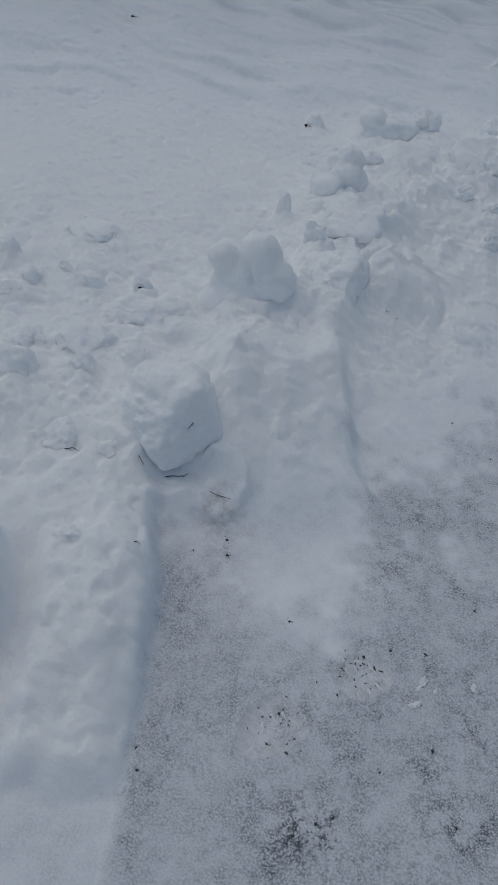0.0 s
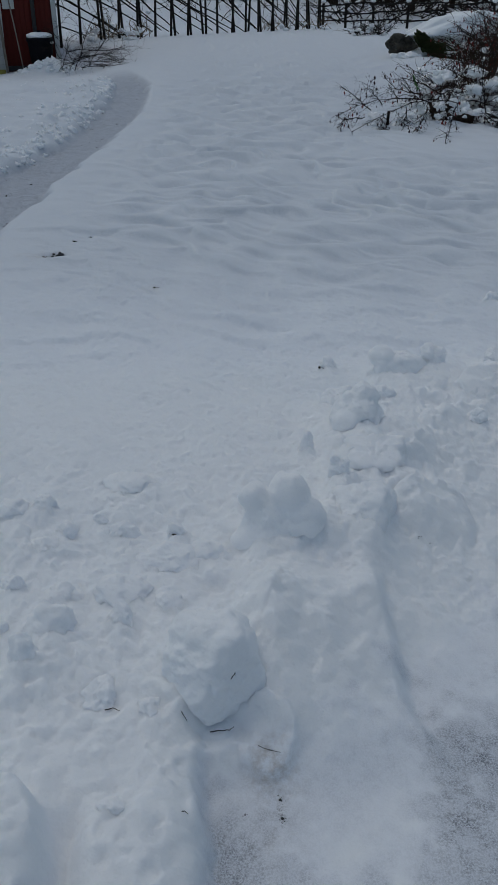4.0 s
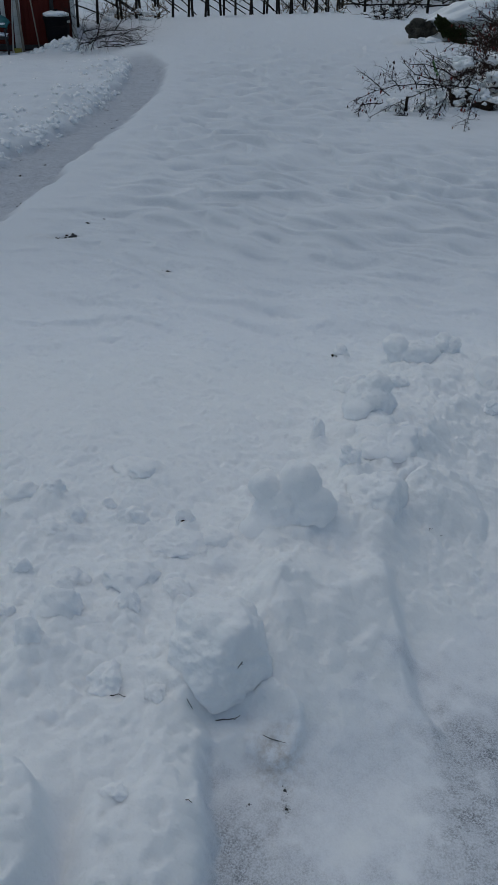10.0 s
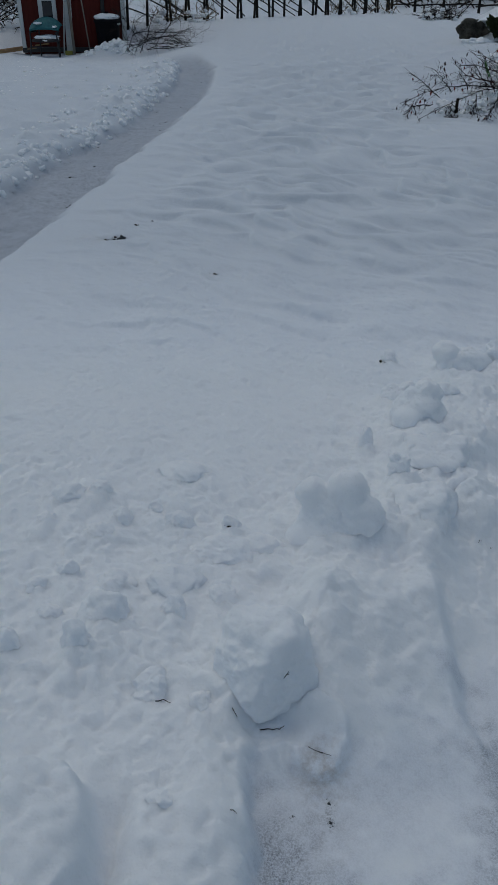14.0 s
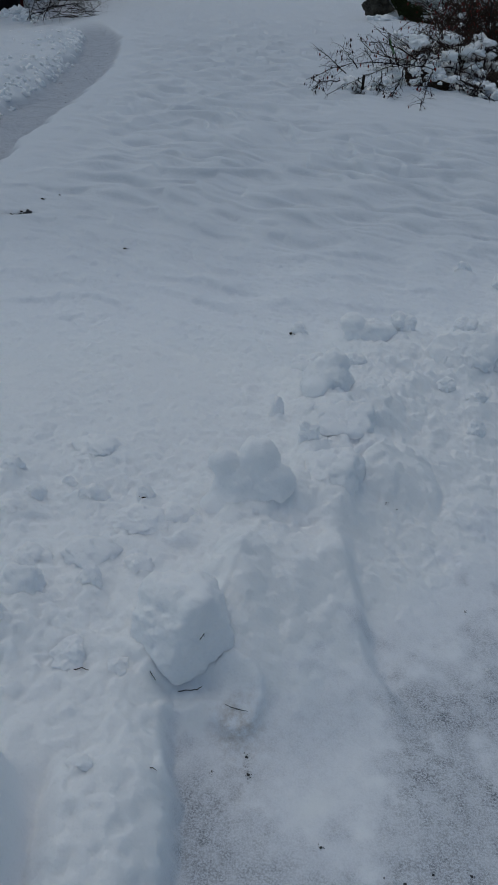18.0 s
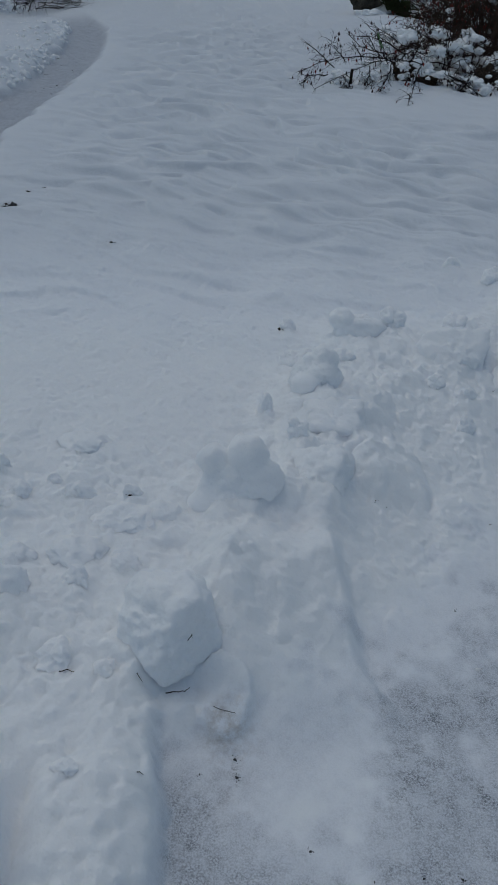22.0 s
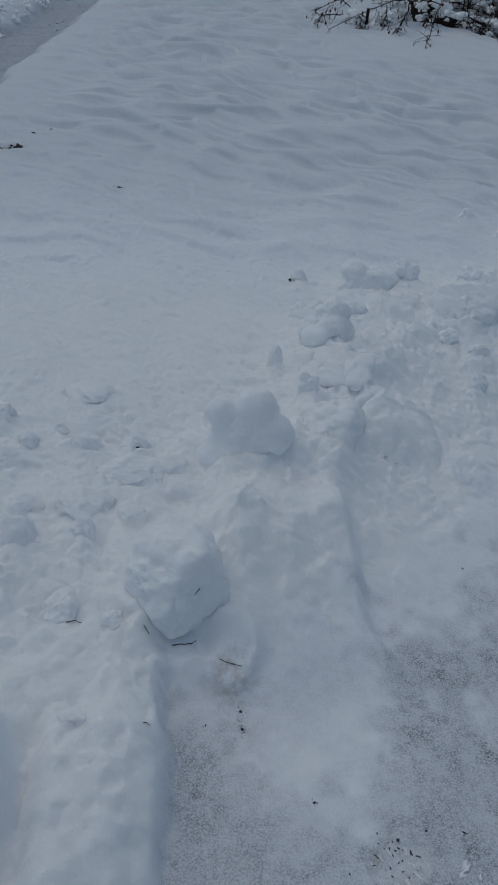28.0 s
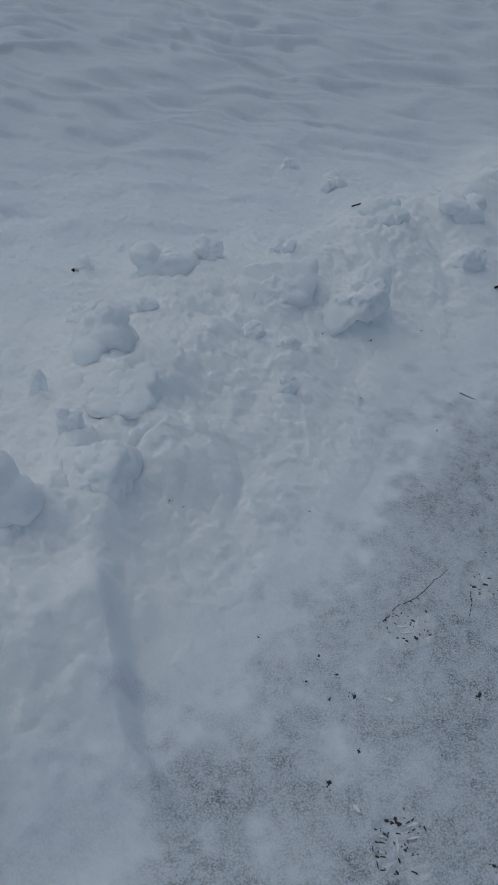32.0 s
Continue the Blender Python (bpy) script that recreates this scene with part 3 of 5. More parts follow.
    z = z + beyond * (0.05 * (1 - ease(14, 17, y)) + 0.065 * layered(x * 2.6, y * 2.6, 4) + 0.11 * np.maximum(layered(x * 4.6 + 2, y * 4.6, 4), -0.1) * np.exp(-(((x - left_edge + 0.25) / 0.35) ** 2)))
    z = z + inside * (terrain(x, y) - 0.10 + 0.012 * layered(x * 5, y * 5, 2) + 0.012 * ease(0.1, 0.4, layered(x * 7 + 3, y * 4, 3)) - z)
    # drifts in front of the shed and under the shrubs
    z = z + (0.22 + 0.12 * layered(x * 3.1, y * 3.1, 3)) * hump(x, y, -3.85, 18.15, 0.55, 0.22)
    z = z + 0.10 * hump(x, y, 2.9, 10.3, 1.2, 0.8) + 0.10 * hump(x, y, 3.9, 16.7, 0.9, 0.6)
    onfloor = (1 - ease(-0.55, 0.26, s + 0.34 * layered(x * 6, y * 6, 3) + 0.34 * layered(x * 21, y * 21, 3))) * side
    front = (1 - side) * (1 - tongue) * (1 - mix_near)
    press = np.zeros_like(x)
    for cx, cy, wide, long, turn in SOLES:
        c, q = math.cos(math.radians(turn)), math.sin(math.radians(turn))
        u, v = ((x - cx) * c + (y - cy) * q) / wide, ((y - cy) * c - (x - cx) * q) / long
        r = np.sqrt(u * u + v * v) + 0.30 * layered(x * 18, y * 18, 3)
        sole = ease(1.06, 0.92, r)
        lugs = ease(-0.2, 0.5, np.sin(v * long * 330 + 3.0 * np.abs(u) + 0.8 * layered(x * 30, y * 30, 2)))
        z = z + onfloor * (0.0035 * ease(0.8, 1.0, r) * ease(1.35, 1.05, r) - sole * (0.007 - 0.008 * lugs * ease(0.25, 0.55, np.abs(u) + 0.3 * np.abs(v))))
        press = np.maximum(press, 0.35 * sole)
    # a white fan of fresh crumbs lies between the berries and the bare floor
    fx, fy = x + 0.07 * layered(x * 7 + 2, y * 7, 4), y + 0.07 * layered(x * 7 + 9, y * 7, 4)
    fan = 0.68 * hump(fx, fy, 0.27, 0.82, 0.15, 0.24) + 0.6 * hump(fx, fy, 0.12, 0.95, 0.12, 0.12) + 0.7 * hump(fx, fy, 0.62, 1.34, 0.14, 0.12)
    z = z + np.clip(fan, 0, 1) * onfloor * (0.008 * layered(x * 14, y * 14, 3) + 0.006 * ease(0.0, 0.2, layered(x * 19 + 4, y * 19, 3)) + 0.003 * layered(x * 50, y * 50, 2))
    trodden = np.clip(np.maximum(onfloor * (1 - 0.9 * np.clip(fan, 0, 1)) * (1 - press), front * (0.3 + 0.6 * ease(-0.10, 0.06, x + 0.05 * layered(x * 9, y * 9, 2)))), 0, 1)
    trodden = np.maximum(trodden, 0.25 * ease(0.30, 0.0, s) * ease(-0.25, 0.0, s) * side)
    trodden = np.maximum(trodden, 1.3 * inside)
    stain = np.clip(0.8 * hump(x, y, 0.105, 0.93, 0.05, 0.05) + 0.15 * hump(x, y, 0.12, 0.80, 0.05, 0.09), 0, 1) * (x > 0)
    bare = hump(x, y, 0.27, 0.28, 0.07, 0.05) + 0.7 * hump(x, y, 0.53, 0.29, 0.06, 0.04) + 0.55 * hump(x, y, 0.62, 0.79, 0.03, 0.02) + 0.5 * hump(x, y, 0.50, 0.38, 0.05, 0.04)
    bare = bare + 0.75 * hump(x, y, -1.0, 4.35, 0.06, 0.06)
    stain = stain + 0.5 * hump(x, y, -1.10, 4.30, 0.13, 0.07) + 0.3 * hump(x, y, -0.40, 3.72, 0.05, 0.05)
    bare = bare + 0.5 * hump(x, y, 0.12, 0.845, 0.012, 0.03) + 0.6 * hump(x, y, 0.27, 0.475, 0.05, 0.03) + 0.8 * hump(x, y, 0.825, 0.74, 0.035, 0.03) + 0.35 * hump(x, y, 0.48, 0.80, 0.05, 0.09)
    # darker lawn snow: none on the bank, full from y = 4.6 on
    lawn_dark = ease(1.0, 0.2, thrown + crest) * ease(0.9, 1.3, s) * ease(2.0, 4.6, y)
    return z, trodden, stain, np.clip(bare, 0, 1), lawn_dark


def axis(low, fine_low, fine_high, high, step, back, grown):
    """Grid lines: even in the middle, wider and wider outwards."""
    middle = list(np.arange(fine_low, fine_high, step))
    out, s = [], step
    v = fine_low
    while v > low:
        s *= back
        v -= s
        out.append(v)
    ahead, s, v = [], step, middle[-1]
    while v < high:
        s *= grown if v < 15 else 1.045
        v += s
        ahead.append(v)
    return np.array(out[::-1] + middle + ahead)


gx = axis(-300, -0.72, 1.55, 300, 0.0050, 1.030, 1.026)
gy = axis(-60, 0.15, 2.75, 330, 0.0052, 1.07, 1.0058)
X, Y = np.meshgrid(gx, gy)
Z, TROD, STAIN, BARE, LAWN_DARK = shape(X, Y)
rows_n, cols_n = X.shape
co = np.stack([X, Y, Z], -1).reshape(-1, 3)
first = (np.arange(rows_n - 1)[:, None] * cols_n + np.arange(cols_n - 1)[None]).ravel()
quads = np.stack([first, first + 1, first + cols_n + 1, first + cols_n], -1)
ground_mesh = bpy.data.meshes.new("ground")
ground_mesh.vertices.add(len(co))
ground_mesh.vertices.foreach_set("co", co.ravel())
ground_mesh.loops.add(quads.size)
ground_mesh.loops.foreach_set("vertex_index", quads.ravel())
ground_mesh.polygons.add(len(quads))
ground_mesh.polygons.foreach_set("loop_start", np.arange(0, quads.size, 4))
ground_mesh.polygons.foreach_set("use_smooth", np.ones(len(quads), bool))
ground_mesh.update(calc_edges=True)
for key, values in (("trodden", TROD), ("stain", STAIN), ("bare", BARE), ("lawn_dark", LAWN_DARK)):
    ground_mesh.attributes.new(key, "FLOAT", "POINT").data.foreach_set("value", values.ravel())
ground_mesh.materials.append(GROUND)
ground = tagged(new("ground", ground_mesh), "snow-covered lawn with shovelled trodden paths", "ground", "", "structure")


def height(x, y):
    """The snow's height at a place, between the grid's lines."""
    i = int(np.clip(np.searchsorted(gx, x) - 1, 0, cols_n - 2))
    j = int(np.clip(np.searchsorted(gy, y) - 1, 0, rows_n - 2))
    u, v = (x - gx[i]) / (gx[i + 1] - gx[i]), (y - gy[j]) / (gy[j + 1] - gy[j])
    return float((Z[j, i] * (1 - u) + Z[j, i + 1] * u) * (1 - v) + (Z[j + 1, i] * (1 - u) + Z[j + 1, i + 1] * u) * v)

# ---- snow clods on the bank ----


def star(radius, seed, rough=0.05, level=5, scale=(1, 1, 1), grain=1.0):
    """A closed lump whose surface lies radius(d) away from its middle in each direction d, crumbly all over."""
    dirs, faces = ico(level)
    shift = Vector((seed * 3.7 % 17, seed * 7.3 % 13, seed * 1.9 % 11))
    out = []
    for d in dirs:
        k = 1 + rough * (noise.noise(d * 2.1 + shift) + 0.5 * noise.noise(d * 4.7 + shift))
        p = d * radius(d) * k
        p = Vector((p.x * scale[0], p.y * scale[1], p.z * scale[2]))
        q = p + shift
        out.append(p + d * grain * (0.0055 * noise.noise(q * 34) + 0.0036 * noise.noise(q * 75) + 0.0024 * noise.noise(q * 150)))
    return out, faces


def facets(planes, power=9.0):
    """Rounded meeting of flat sides, each given by its outward way and distance."""
    sides = [(Vector(w).normalized(), 1.0 / r) for w, r in planes]
    return lambda d: sum(max(w.dot(d) * k, 0.0) ** power for w, k in sides) ** (-1.0 / power)


def clod(x, y, w, h, seed, deep=0.8, turn=0, level=4, sink=0.22, label="clod of wet snow on the shovelled bank"):
    """A broken chunk of snow w wide and h high, sunk a little into the bank."""
    rng = random.Random(seed * 13 + 5)
    sides = []
    for i in range(7):
        a = radians(51 * i + rng.uniform(-18, 18))
        sides.append(((math.cos(a), math.sin(a), rng.uniform(0.12, 0.55)), rng.uniform(0.78, 1.05)))
    for i in range(3):
        a = radians(120 * i + rng.uniform(-40, 40))
        sides.append(((0.7 * math.cos(a), 0.7 * math.sin(a), rng.uniform(0.6, 1.2)), rng.uniform(0.80, 1.0)))
    sides.append(((0, 0, -1), 0.9))
    body = star(facets(sides, 7), seed, 0.20, level, (w * 0.54, w * 0.54 * deep, h * 0.90), min(1.0, 0.35 + 6 * w))
    ob = new("snow_clod", mesh_of("snow_clod", *body, SNOW))
    back = 0.25 * w * deep
    ob.matrix_basis = pose(x, y + back, height(x, y) + h * (0.06 - sink), rng.uniform(-12, 6), rng.uniform(-10, 10), turn)
    return tagged(ob, label, "snow clod", "snow clods on the bank")


def fused(balls):
    """Soft union of round lumps (middle, radii)."""
    def radius(d):
        low, high = 0.0, 0.35
        for step in range(13):
            r = (low + high) / 2
            total = 0.0
            for c, q in balls:
                total += math.exp(5.0 - 5.0 * (((d.x * r - c[0]) / q[0]) ** 2 + ((d.y * r - c[1]) / q[1]) ** 2 + ((d.z * r - c[2]) / q[2]) ** 2))
            low, high = (r, high) if total > 1 else (low, r)
        return low
    return radius


def heap(x, y, w, h, seed):
    """Several crumbly lumps frozen together, w wide and h high, sunk into the crest of the bank."""
    rng = random.Random(seed * 7 + 3)
    balls = [((0, 0, -0.35 * h), (0.44 * w, 0.36 * w, 0.62 * h))]
    for i in range(6):
        r = rng.uniform(0.13, 0.24) * w
        balls.append(((rng.uniform(-0.32, 0.32) * w, rng.uniform(-0.22, 0.14) * w, rng.uniform(-0.15, 0.30) * h), (r, r * 0.9, min(r * 0.9, 0.45 * h))))
    ob = new("snow_clod", mesh_of("snow_clod", *star(fused(balls), seed, 0.12, 5, (1, 1, 1), 1.1), SNOW))
    ob.matrix_basis = pose(x, y + 0.2 * w, height(x, y) + 0.16 * h, 0, 0, rng.uniform(-20, 20))
    return tagged(ob, "lumpy clod of wet snow on the bank's crest", "snow clod", "snow clods on the bank")


def snow_block(body, x, y, z, label):
    ob = new("snow_block", mesh_of("snow_block", body[0], body[1], SNOW))
    ob.location = (x, y, z)
    return tagged(ob, label, "snow block", "large snow blocks")


for i, (x, y, w, h) in enumerate(SMALL_CLODS):
    clod(x, y, w, 0.85 * h, 11 + i, 0.85, 37 * i % 60 - 30)
for i, (x, y, w, h) in enumerate(LARGE_CLODS):
    heap(x, y, w, h, 61 + i)
snow_block(star(facets((((-0.55, -0.66, 0.52), 0.078), ((0.52, -0.85, 0.0), 0.076), ((-0.30, -0.10, 0.92), 0.108), ((-0.70, -0.60, -0.30), 0.092), ((-0.93, 0.1, 0.2), 0.104), ((0.95, 0.15, 0.25), 0.102),
                        ((0.0, 0.9, 0.35), 0.100), ((0.05, -0.3, -0.95), 0.140), ((0.60, 0.3, 0.75), 0.140), ((0.55, -0.5, -0.6), 0.118)), 9), 5, 0.13, 6, (1, 1, 1), 0.9),
           -0.02, 1.085, 0.014, "large upright block of packed snow with shaded face")
snow_block(star(fused((((0.0, 0, -0.005), (0.098, 0.055, 0.074)), ((-0.070, 0.012, 0.070), (0.040, 0.042, 0.042)), ((0.022, 0.01, 0.078), (0.056, 0.05, 0.056)), ((0.068, -0.01, 0.005), (0.055, 0.05, 0.065)),
                       ((-0.02, -0.030, -0.060), (0.115, 0.060, 0.060)))), 8, 0.10, 5),
           0.155, 1.585, 0.045, "two-lobed clod of snow on the bank's crest")
snow_block(star(facets((((-0.55, -0.35, 0.75), 0.066), ((0.90, -0.38, 0.14), 0.060), ((-0.90, -0.15, 0.40), 0.085), ((0.0, 0.95, 0.3), 0.075), ((-0.35, -0.80, 0.55), 0.070), ((0.2, 0.2, 0.95), 0.078), ((0, -0.2, -1), 0.12)), 8), 14, 0.14),
           0.405, 1.66, 0.012, "upright wedge of snow with a shaded side")
snow_block(star(facets((((-0.10, -0.55, 0.80), 0.055), ((0.1, -0.95, -0.1), 0.085), ((-1, -0.1, 0.1), 0.125), ((0.92, -0.38, 0.05), 0.115), ((0, 1, 0.3), 0.06), ((0, 0, -1), 0.07)), 9), 21, 0.12, 5, (1, 1, 1), 1.3), 0.985, 2.43, 0.02, "tilted slab of packed snow")
snow_block(star(facets((((-0.35, -0.25, 0.90), 0.055), ((0.35, -0.9, -0.1), 0.075), ((-1, 0.3, 0.1), 0.09), ((0.9, -0.2, 0.1), 0.10), ((0, 1, 0.2), 0.08), ((0, 0, -1), 0.07)), 5), 23, 0.32, 5, (1, 1, 1), 1.8), 1.245, 2.40, -0.015, "leaning slab of snow beside the swept floor")
snow_block(star(facets((((0.0, -0.25, 0.95), 0.045), ((-0.15, -0.92, -0.35), 0.062), ((-0.95, -0.1, 0.2), 0.085), ((0.92, -0.3, 0.2), 0.085), ((0, 1, 0.4), 0.08), ((0.05, -0.35, -0.92), 0.045)), 9), 31, 0.14), 0.465, 1.925, 0.018, "overhanging slab of snow with a dark gap under it")
clod(-0.253, 1.03, 0.105, 0.060, 127, 1.0, 8, 5, 0.3, "flat slab of snow on the bank")
clod(-0.142, 1.455, 0.21, 0.045, 129, 0.5, -8, 5, 0.2, "flat slab of snow lying among crumbs")

# ---- boot prints, leaves and twigs on the snow ----


def blob_mesh(name, rx, ry, seed, mat, thick=0.0008):
    """A small ragged pat."""
    verts, faces = [(0, 0, thick)], []
    n = 18
    for ring, (r, z) in enumerate(((0.75, thick), (1.0, -0.002))):
        for i in range(n):
            a = 2 * math.pi * i / n
            k = r * (1 + 0.55 * noise.noise(Vector((math.cos(a) * 1.6 + seed, math.sin(a) * 1.6, seed * 0.37))) + 0.5 * noise.noise(Vector((math.cos(a) * 5 + seed, math.sin(a) * 5, seed * 0.7))))
            verts.append((rx * k * math.cos(a), ry * k * math.sin(a), z))
    for i in range(n):
        j = (i + 1) % n
        faces += [(0, 1 + i, 1 + j), (1 + i, 1 + n + i, 1 + n + j, 1 + j)]
    return mesh_of(name, verts, faces, mat)


def boot_print(x, y, turn, strokes, ribs, label):
    """Wet marks and raised snow ribs left by a lugged sole; each from u, v to u, v with a half width."""
    root = new("boot_print")
    root.matrix_basis = pose(x, y, height(x, y), 0, 0, turn)
    c, s = math.cos(radians(turn)), math.sin(radians(turn))

    def at(u, v, angle, up):
        return pose(u, v, height(x + c * u - s * v, y + s * u + c * v) - height(x, y) + up, 0, 0, angle)

    rng = random.Random(int(x * 1000))
    loose = []
    for i in range(22):
        u, v, a = rng.gauss(0, 0.026), rng.gauss(0, 0.036), rng.uniform(0, 3.1)
        loose.append((u, v, u + 0.005 * math.cos(a), v + 0.005 * math.sin(a), rng.uniform(0.0008, 0.0022)))
    for i, (u0, v0, u1, v1, r) in enumerate(list(strokes) + loose):
        long, angle = math.hypot(u1 - u0, v1 - v0), math.degrees(math.atan2(v1 - v0, u1 - u0))
        n = max(1, round(long / 0.012))
        for k in range(n):
            f = (k + 0.5) / n
            part("tread_mark", blob_mesh("tread_mark", long / n * 0.42 + r * 0.2, r * 0.62, x * 9 + i * 1.7 + k, WETGRIT), root, "", at(u0 + (u1 - u0) * f, v0 + (v1 - v0) * f, angle, 0.0008))
    for i, (u0, v0, u1, v1, r) in enumerate(ribs):
        long, angle = math.hypot(u1 - u0, v1 - v0), math.degrees(math.atan2(v1 - v0, u1 - u0))
        part("snow_rib", mesh_of("snow_rib", *lump((long / 2, r * 0.7, r * 0.45), i + x * 40, 2.6, 0.8, 3), SNOW), root, "", at((u0 + u1) / 2, (v0 + v1) / 2, angle, 0.0))
    return tagged(root, label, "boot print", "boot prints")


LUGS = [(-0.033, 0.047, -0.012, 0.031, 0.002), (-0.012, 0.031, -0.005, 0.037, 0.002), (-0.042, 0.025, -0.02, 0.016, 0.002), (-0.02, 0.016, -0.013, 0.029, 0.0015), (-0.046, 0.015, -0.047, 0.003, 0.0015),
        (-0.048, 0.002, -0.026, -0.007, 0.002), (-0.026, -0.007, -0.023, 0.006, 0.001), (-0.046, -0.007, -0.046, -0.022, 0.0015), (-0.047, -0.023, -0.031, -0.028, 0.002), (-0.01, 0.059, 0.02, 0.041, 0.005),
        (0.012, 0.060, 0.012, 0.040, 0.004), (0.026, 0.041, 0.046, 0.049, 0.002), (0.024, 0.028, 0.042, 0.03, 0.0018), (0.024, 0.026, 0.021, 0.01, 0.0018), (0.021, 0.01, 0.012, -0.002, 0.0018),
        (0.057, 0.034, 0.058, 0.024, 0.003)]
SPOTS = [(-0.004, 0.02, -0.002, 0.012, 0.002), (-0.004, -0.007, -0.003, -0.017, 0.003), (-0.017, -0.024, -0.011, -0.036, 0.004), (0.011, -0.032, 0.022, -0.04, 0.002), (0.005, 0.033, 0.016, 0.027, 0.002),
         (-0.03, -0.07, -0.022, -0.078, 0.003), (0.004, -0.062, 0.012, -0.070, 0.003), (-0.044, -0.10, -0.030, -0.108, 0.003), (-0.010, -0.115, 0.004, -0.118, 0.003), (-0.02, -0.140, -0.012, -0.146, 0.003)]
RIBS = [(-0.036, 0.037, -0.016, 0.026, 0.0028), (-0.044, 0.009, -0.024, 0.002, 0.003), (-0.044, -0.015, -0.026, -0.021, 0.003), (0.028, 0.036, 0.050, 0.040, 0.003), (0.026, 0.016, 0.05, 0.018, 0.003), (0.0, 0.0, 0.004, 0.022, 0.003)]
boot_print(0.851, 0.818, 0, LUGS + SPOTS, RIBS, "dark lugged boot print in trodden snow")
boot_print(0.805, 0.715, 6, [(-0.02, 0.03, 0.004, 0.034, 0.006), (0.004, 0.038, 0.018, 0.02, 0.004), (-0.024, 0.008, 0.016, 0.004, 0.005), (0.012, 0.0, 0.022, -0.012, 0.004), (-0.045, 0.01, -0.034, 0.004, 0.003), (-0.03, -0.02, -0.016, -0.026, 0.003), (0.0, -0.03, 0.006, -0.05, 0.003), (-0.05, -0.06, -0.026, -0.075, 0.004), (-0.03, -0.085, -0.01, -0.082, 0.003)],
           [(-0.03, 0.02, 0.0, 0.018, 0.003), (-0.01, -0.008, 0.004, -0.02, 0.003)], "dark heel print where the paving shows")
boot_print(1.028, 1.266, 0, [(-0.043, 0.025, -0.041, 0.02, 0.003), (-0.021, 0.04, -0.008, 0.026, 0.002), (-0.015, -0.032, -0.009, -0.036, 0.004), (0.008, -0.027, 0.014, -0.035, 0.005), (0.057, 0.036, 0.059, 0.029, 0.003),
                             (0.045, 0.012, 0.048, 0.004, 0.003), (0.016, 0.02, 0.024, 0.012, 0.003), (0.042, -0.026, 0.044, -0.033, 0.003), (-0.047, 0.003, -0.045, -0.001, 0.002), (-0.034, -0.023, -0.014, -0.028, 0.002)],
           [(-0.03, 0.01, -0.005, 0.0, 0.003), (-0.02, -0.01, 0.01, -0.016, 0.003), (0.02, 0.0, 0.035, 0.02, 0.003)], "faint boot print at the slope's foot")
boot_print(1.245, 1.34, 20, [(-0.02, 0.02, -0.012, 0.012, 0.004), (0.01, 0.012, 0.018, 0.002, 0.004), (-0.06, -0.02, -0.03, 0.012, 0.0015), (-0.09, -0.045, -0.06, -0.02, 0.0015), (0.0, -0.02, 0.008, -0.026, 0.003), (0.03, 0.02, 0.036, 0.012, 0.003)],
           [(-0.01, 0.0, 0.01, -0.01, 0.003), (0.014, 0.024, 0.03, 0.03, 0.003)], "boot print with a dark curved rim")
boot_print(0.382, 0.562, 0, [(0.011, 0.045, 0.014, 0.039, 0.004), (0.031, 0.027, 0.034, 0.015, 0.004), (0.039, 0.013, 0.046, 0.01, 0.002), (-0.002, 0.021, 0.001, 0.016, 0.002), (-0.01, 0.001, -0.008, -0.007, 0.002),
                             (-0.035, 0.019, -0.027, 0.012, 0.001), (-0.048, 0.0, -0.033, 0.002, 0.001)],
           [(-0.047, 0.016, -0.035, -0.006, 0.003), (-0.029, 0.03, -0.016, 0.002, 0.003), (-0.012, 0.033, -0.001, 0.016, 0.003), (0.02, 0.042, 0.027, 0.01, 0.003), (0.029, -0.018, 0.045, -0.034, 0.003),
            (0.011, -0.026, 0.023, -0.043, 0.003), (-0.008, -0.031, -0.001, -0.049, 0.003), (0.025, 0.002, 0.035, -0.007, 0.003), (-0.026, -0.039, -0.014, -0.051, 0.003)],
           "faint boot print with ribbed sole marks")
boot_print(0.222, 0.460, 0, [(0.0, 0.028, 0.004, 0.022, 0.004), (-0.014, 0.020, -0.012, 0.016, 0.003), (0.018, 0.006, 0.022, -0.004, 0.003), (-0.024, -0.03, -0.018, -0.036, 0.004), (0.01, -0.05, 0.016, -0.056, 0.004)],
           [(-0.02, 0.034, -0.004, 0.010, 0.003), (0.006, 0.034, 0.016, 0.012, 0.003), (-0.01, -0.004, 0.008, -0.012, 0.003), (-0.03, 0.01, -0.026, -0.014, 0.003)], "boot print with dark wet marks in thin snow")
rim = ((0.968, 1.281), (1.016, 1.314), (1.076, 1.336), (1.136, 1.378), (1.190, 1.407))
t, rng, line = Tubes(), random.Random(9), []
for (xa, ya), (xb, yb) in zip(rim, rim[1:]):
    for i in range(5):
        px, py = xa + (xb - xa) * i / 5 + rng.uniform(-0.002, 0.002), ya + (yb - ya) * i / 5 + rng.uniform(-0.002, 0.002)
        line.append((px, py, height(px, py) + rng.uniform(-0.0002, 0.0006)))
t.add(line, 0.0012, 0.0007, 5)
tagged(new("print_rim", t.mesh("print_rim", WETGRIT)), "thin dark wet rim along a boot print", "boot print rim", "boot prints")
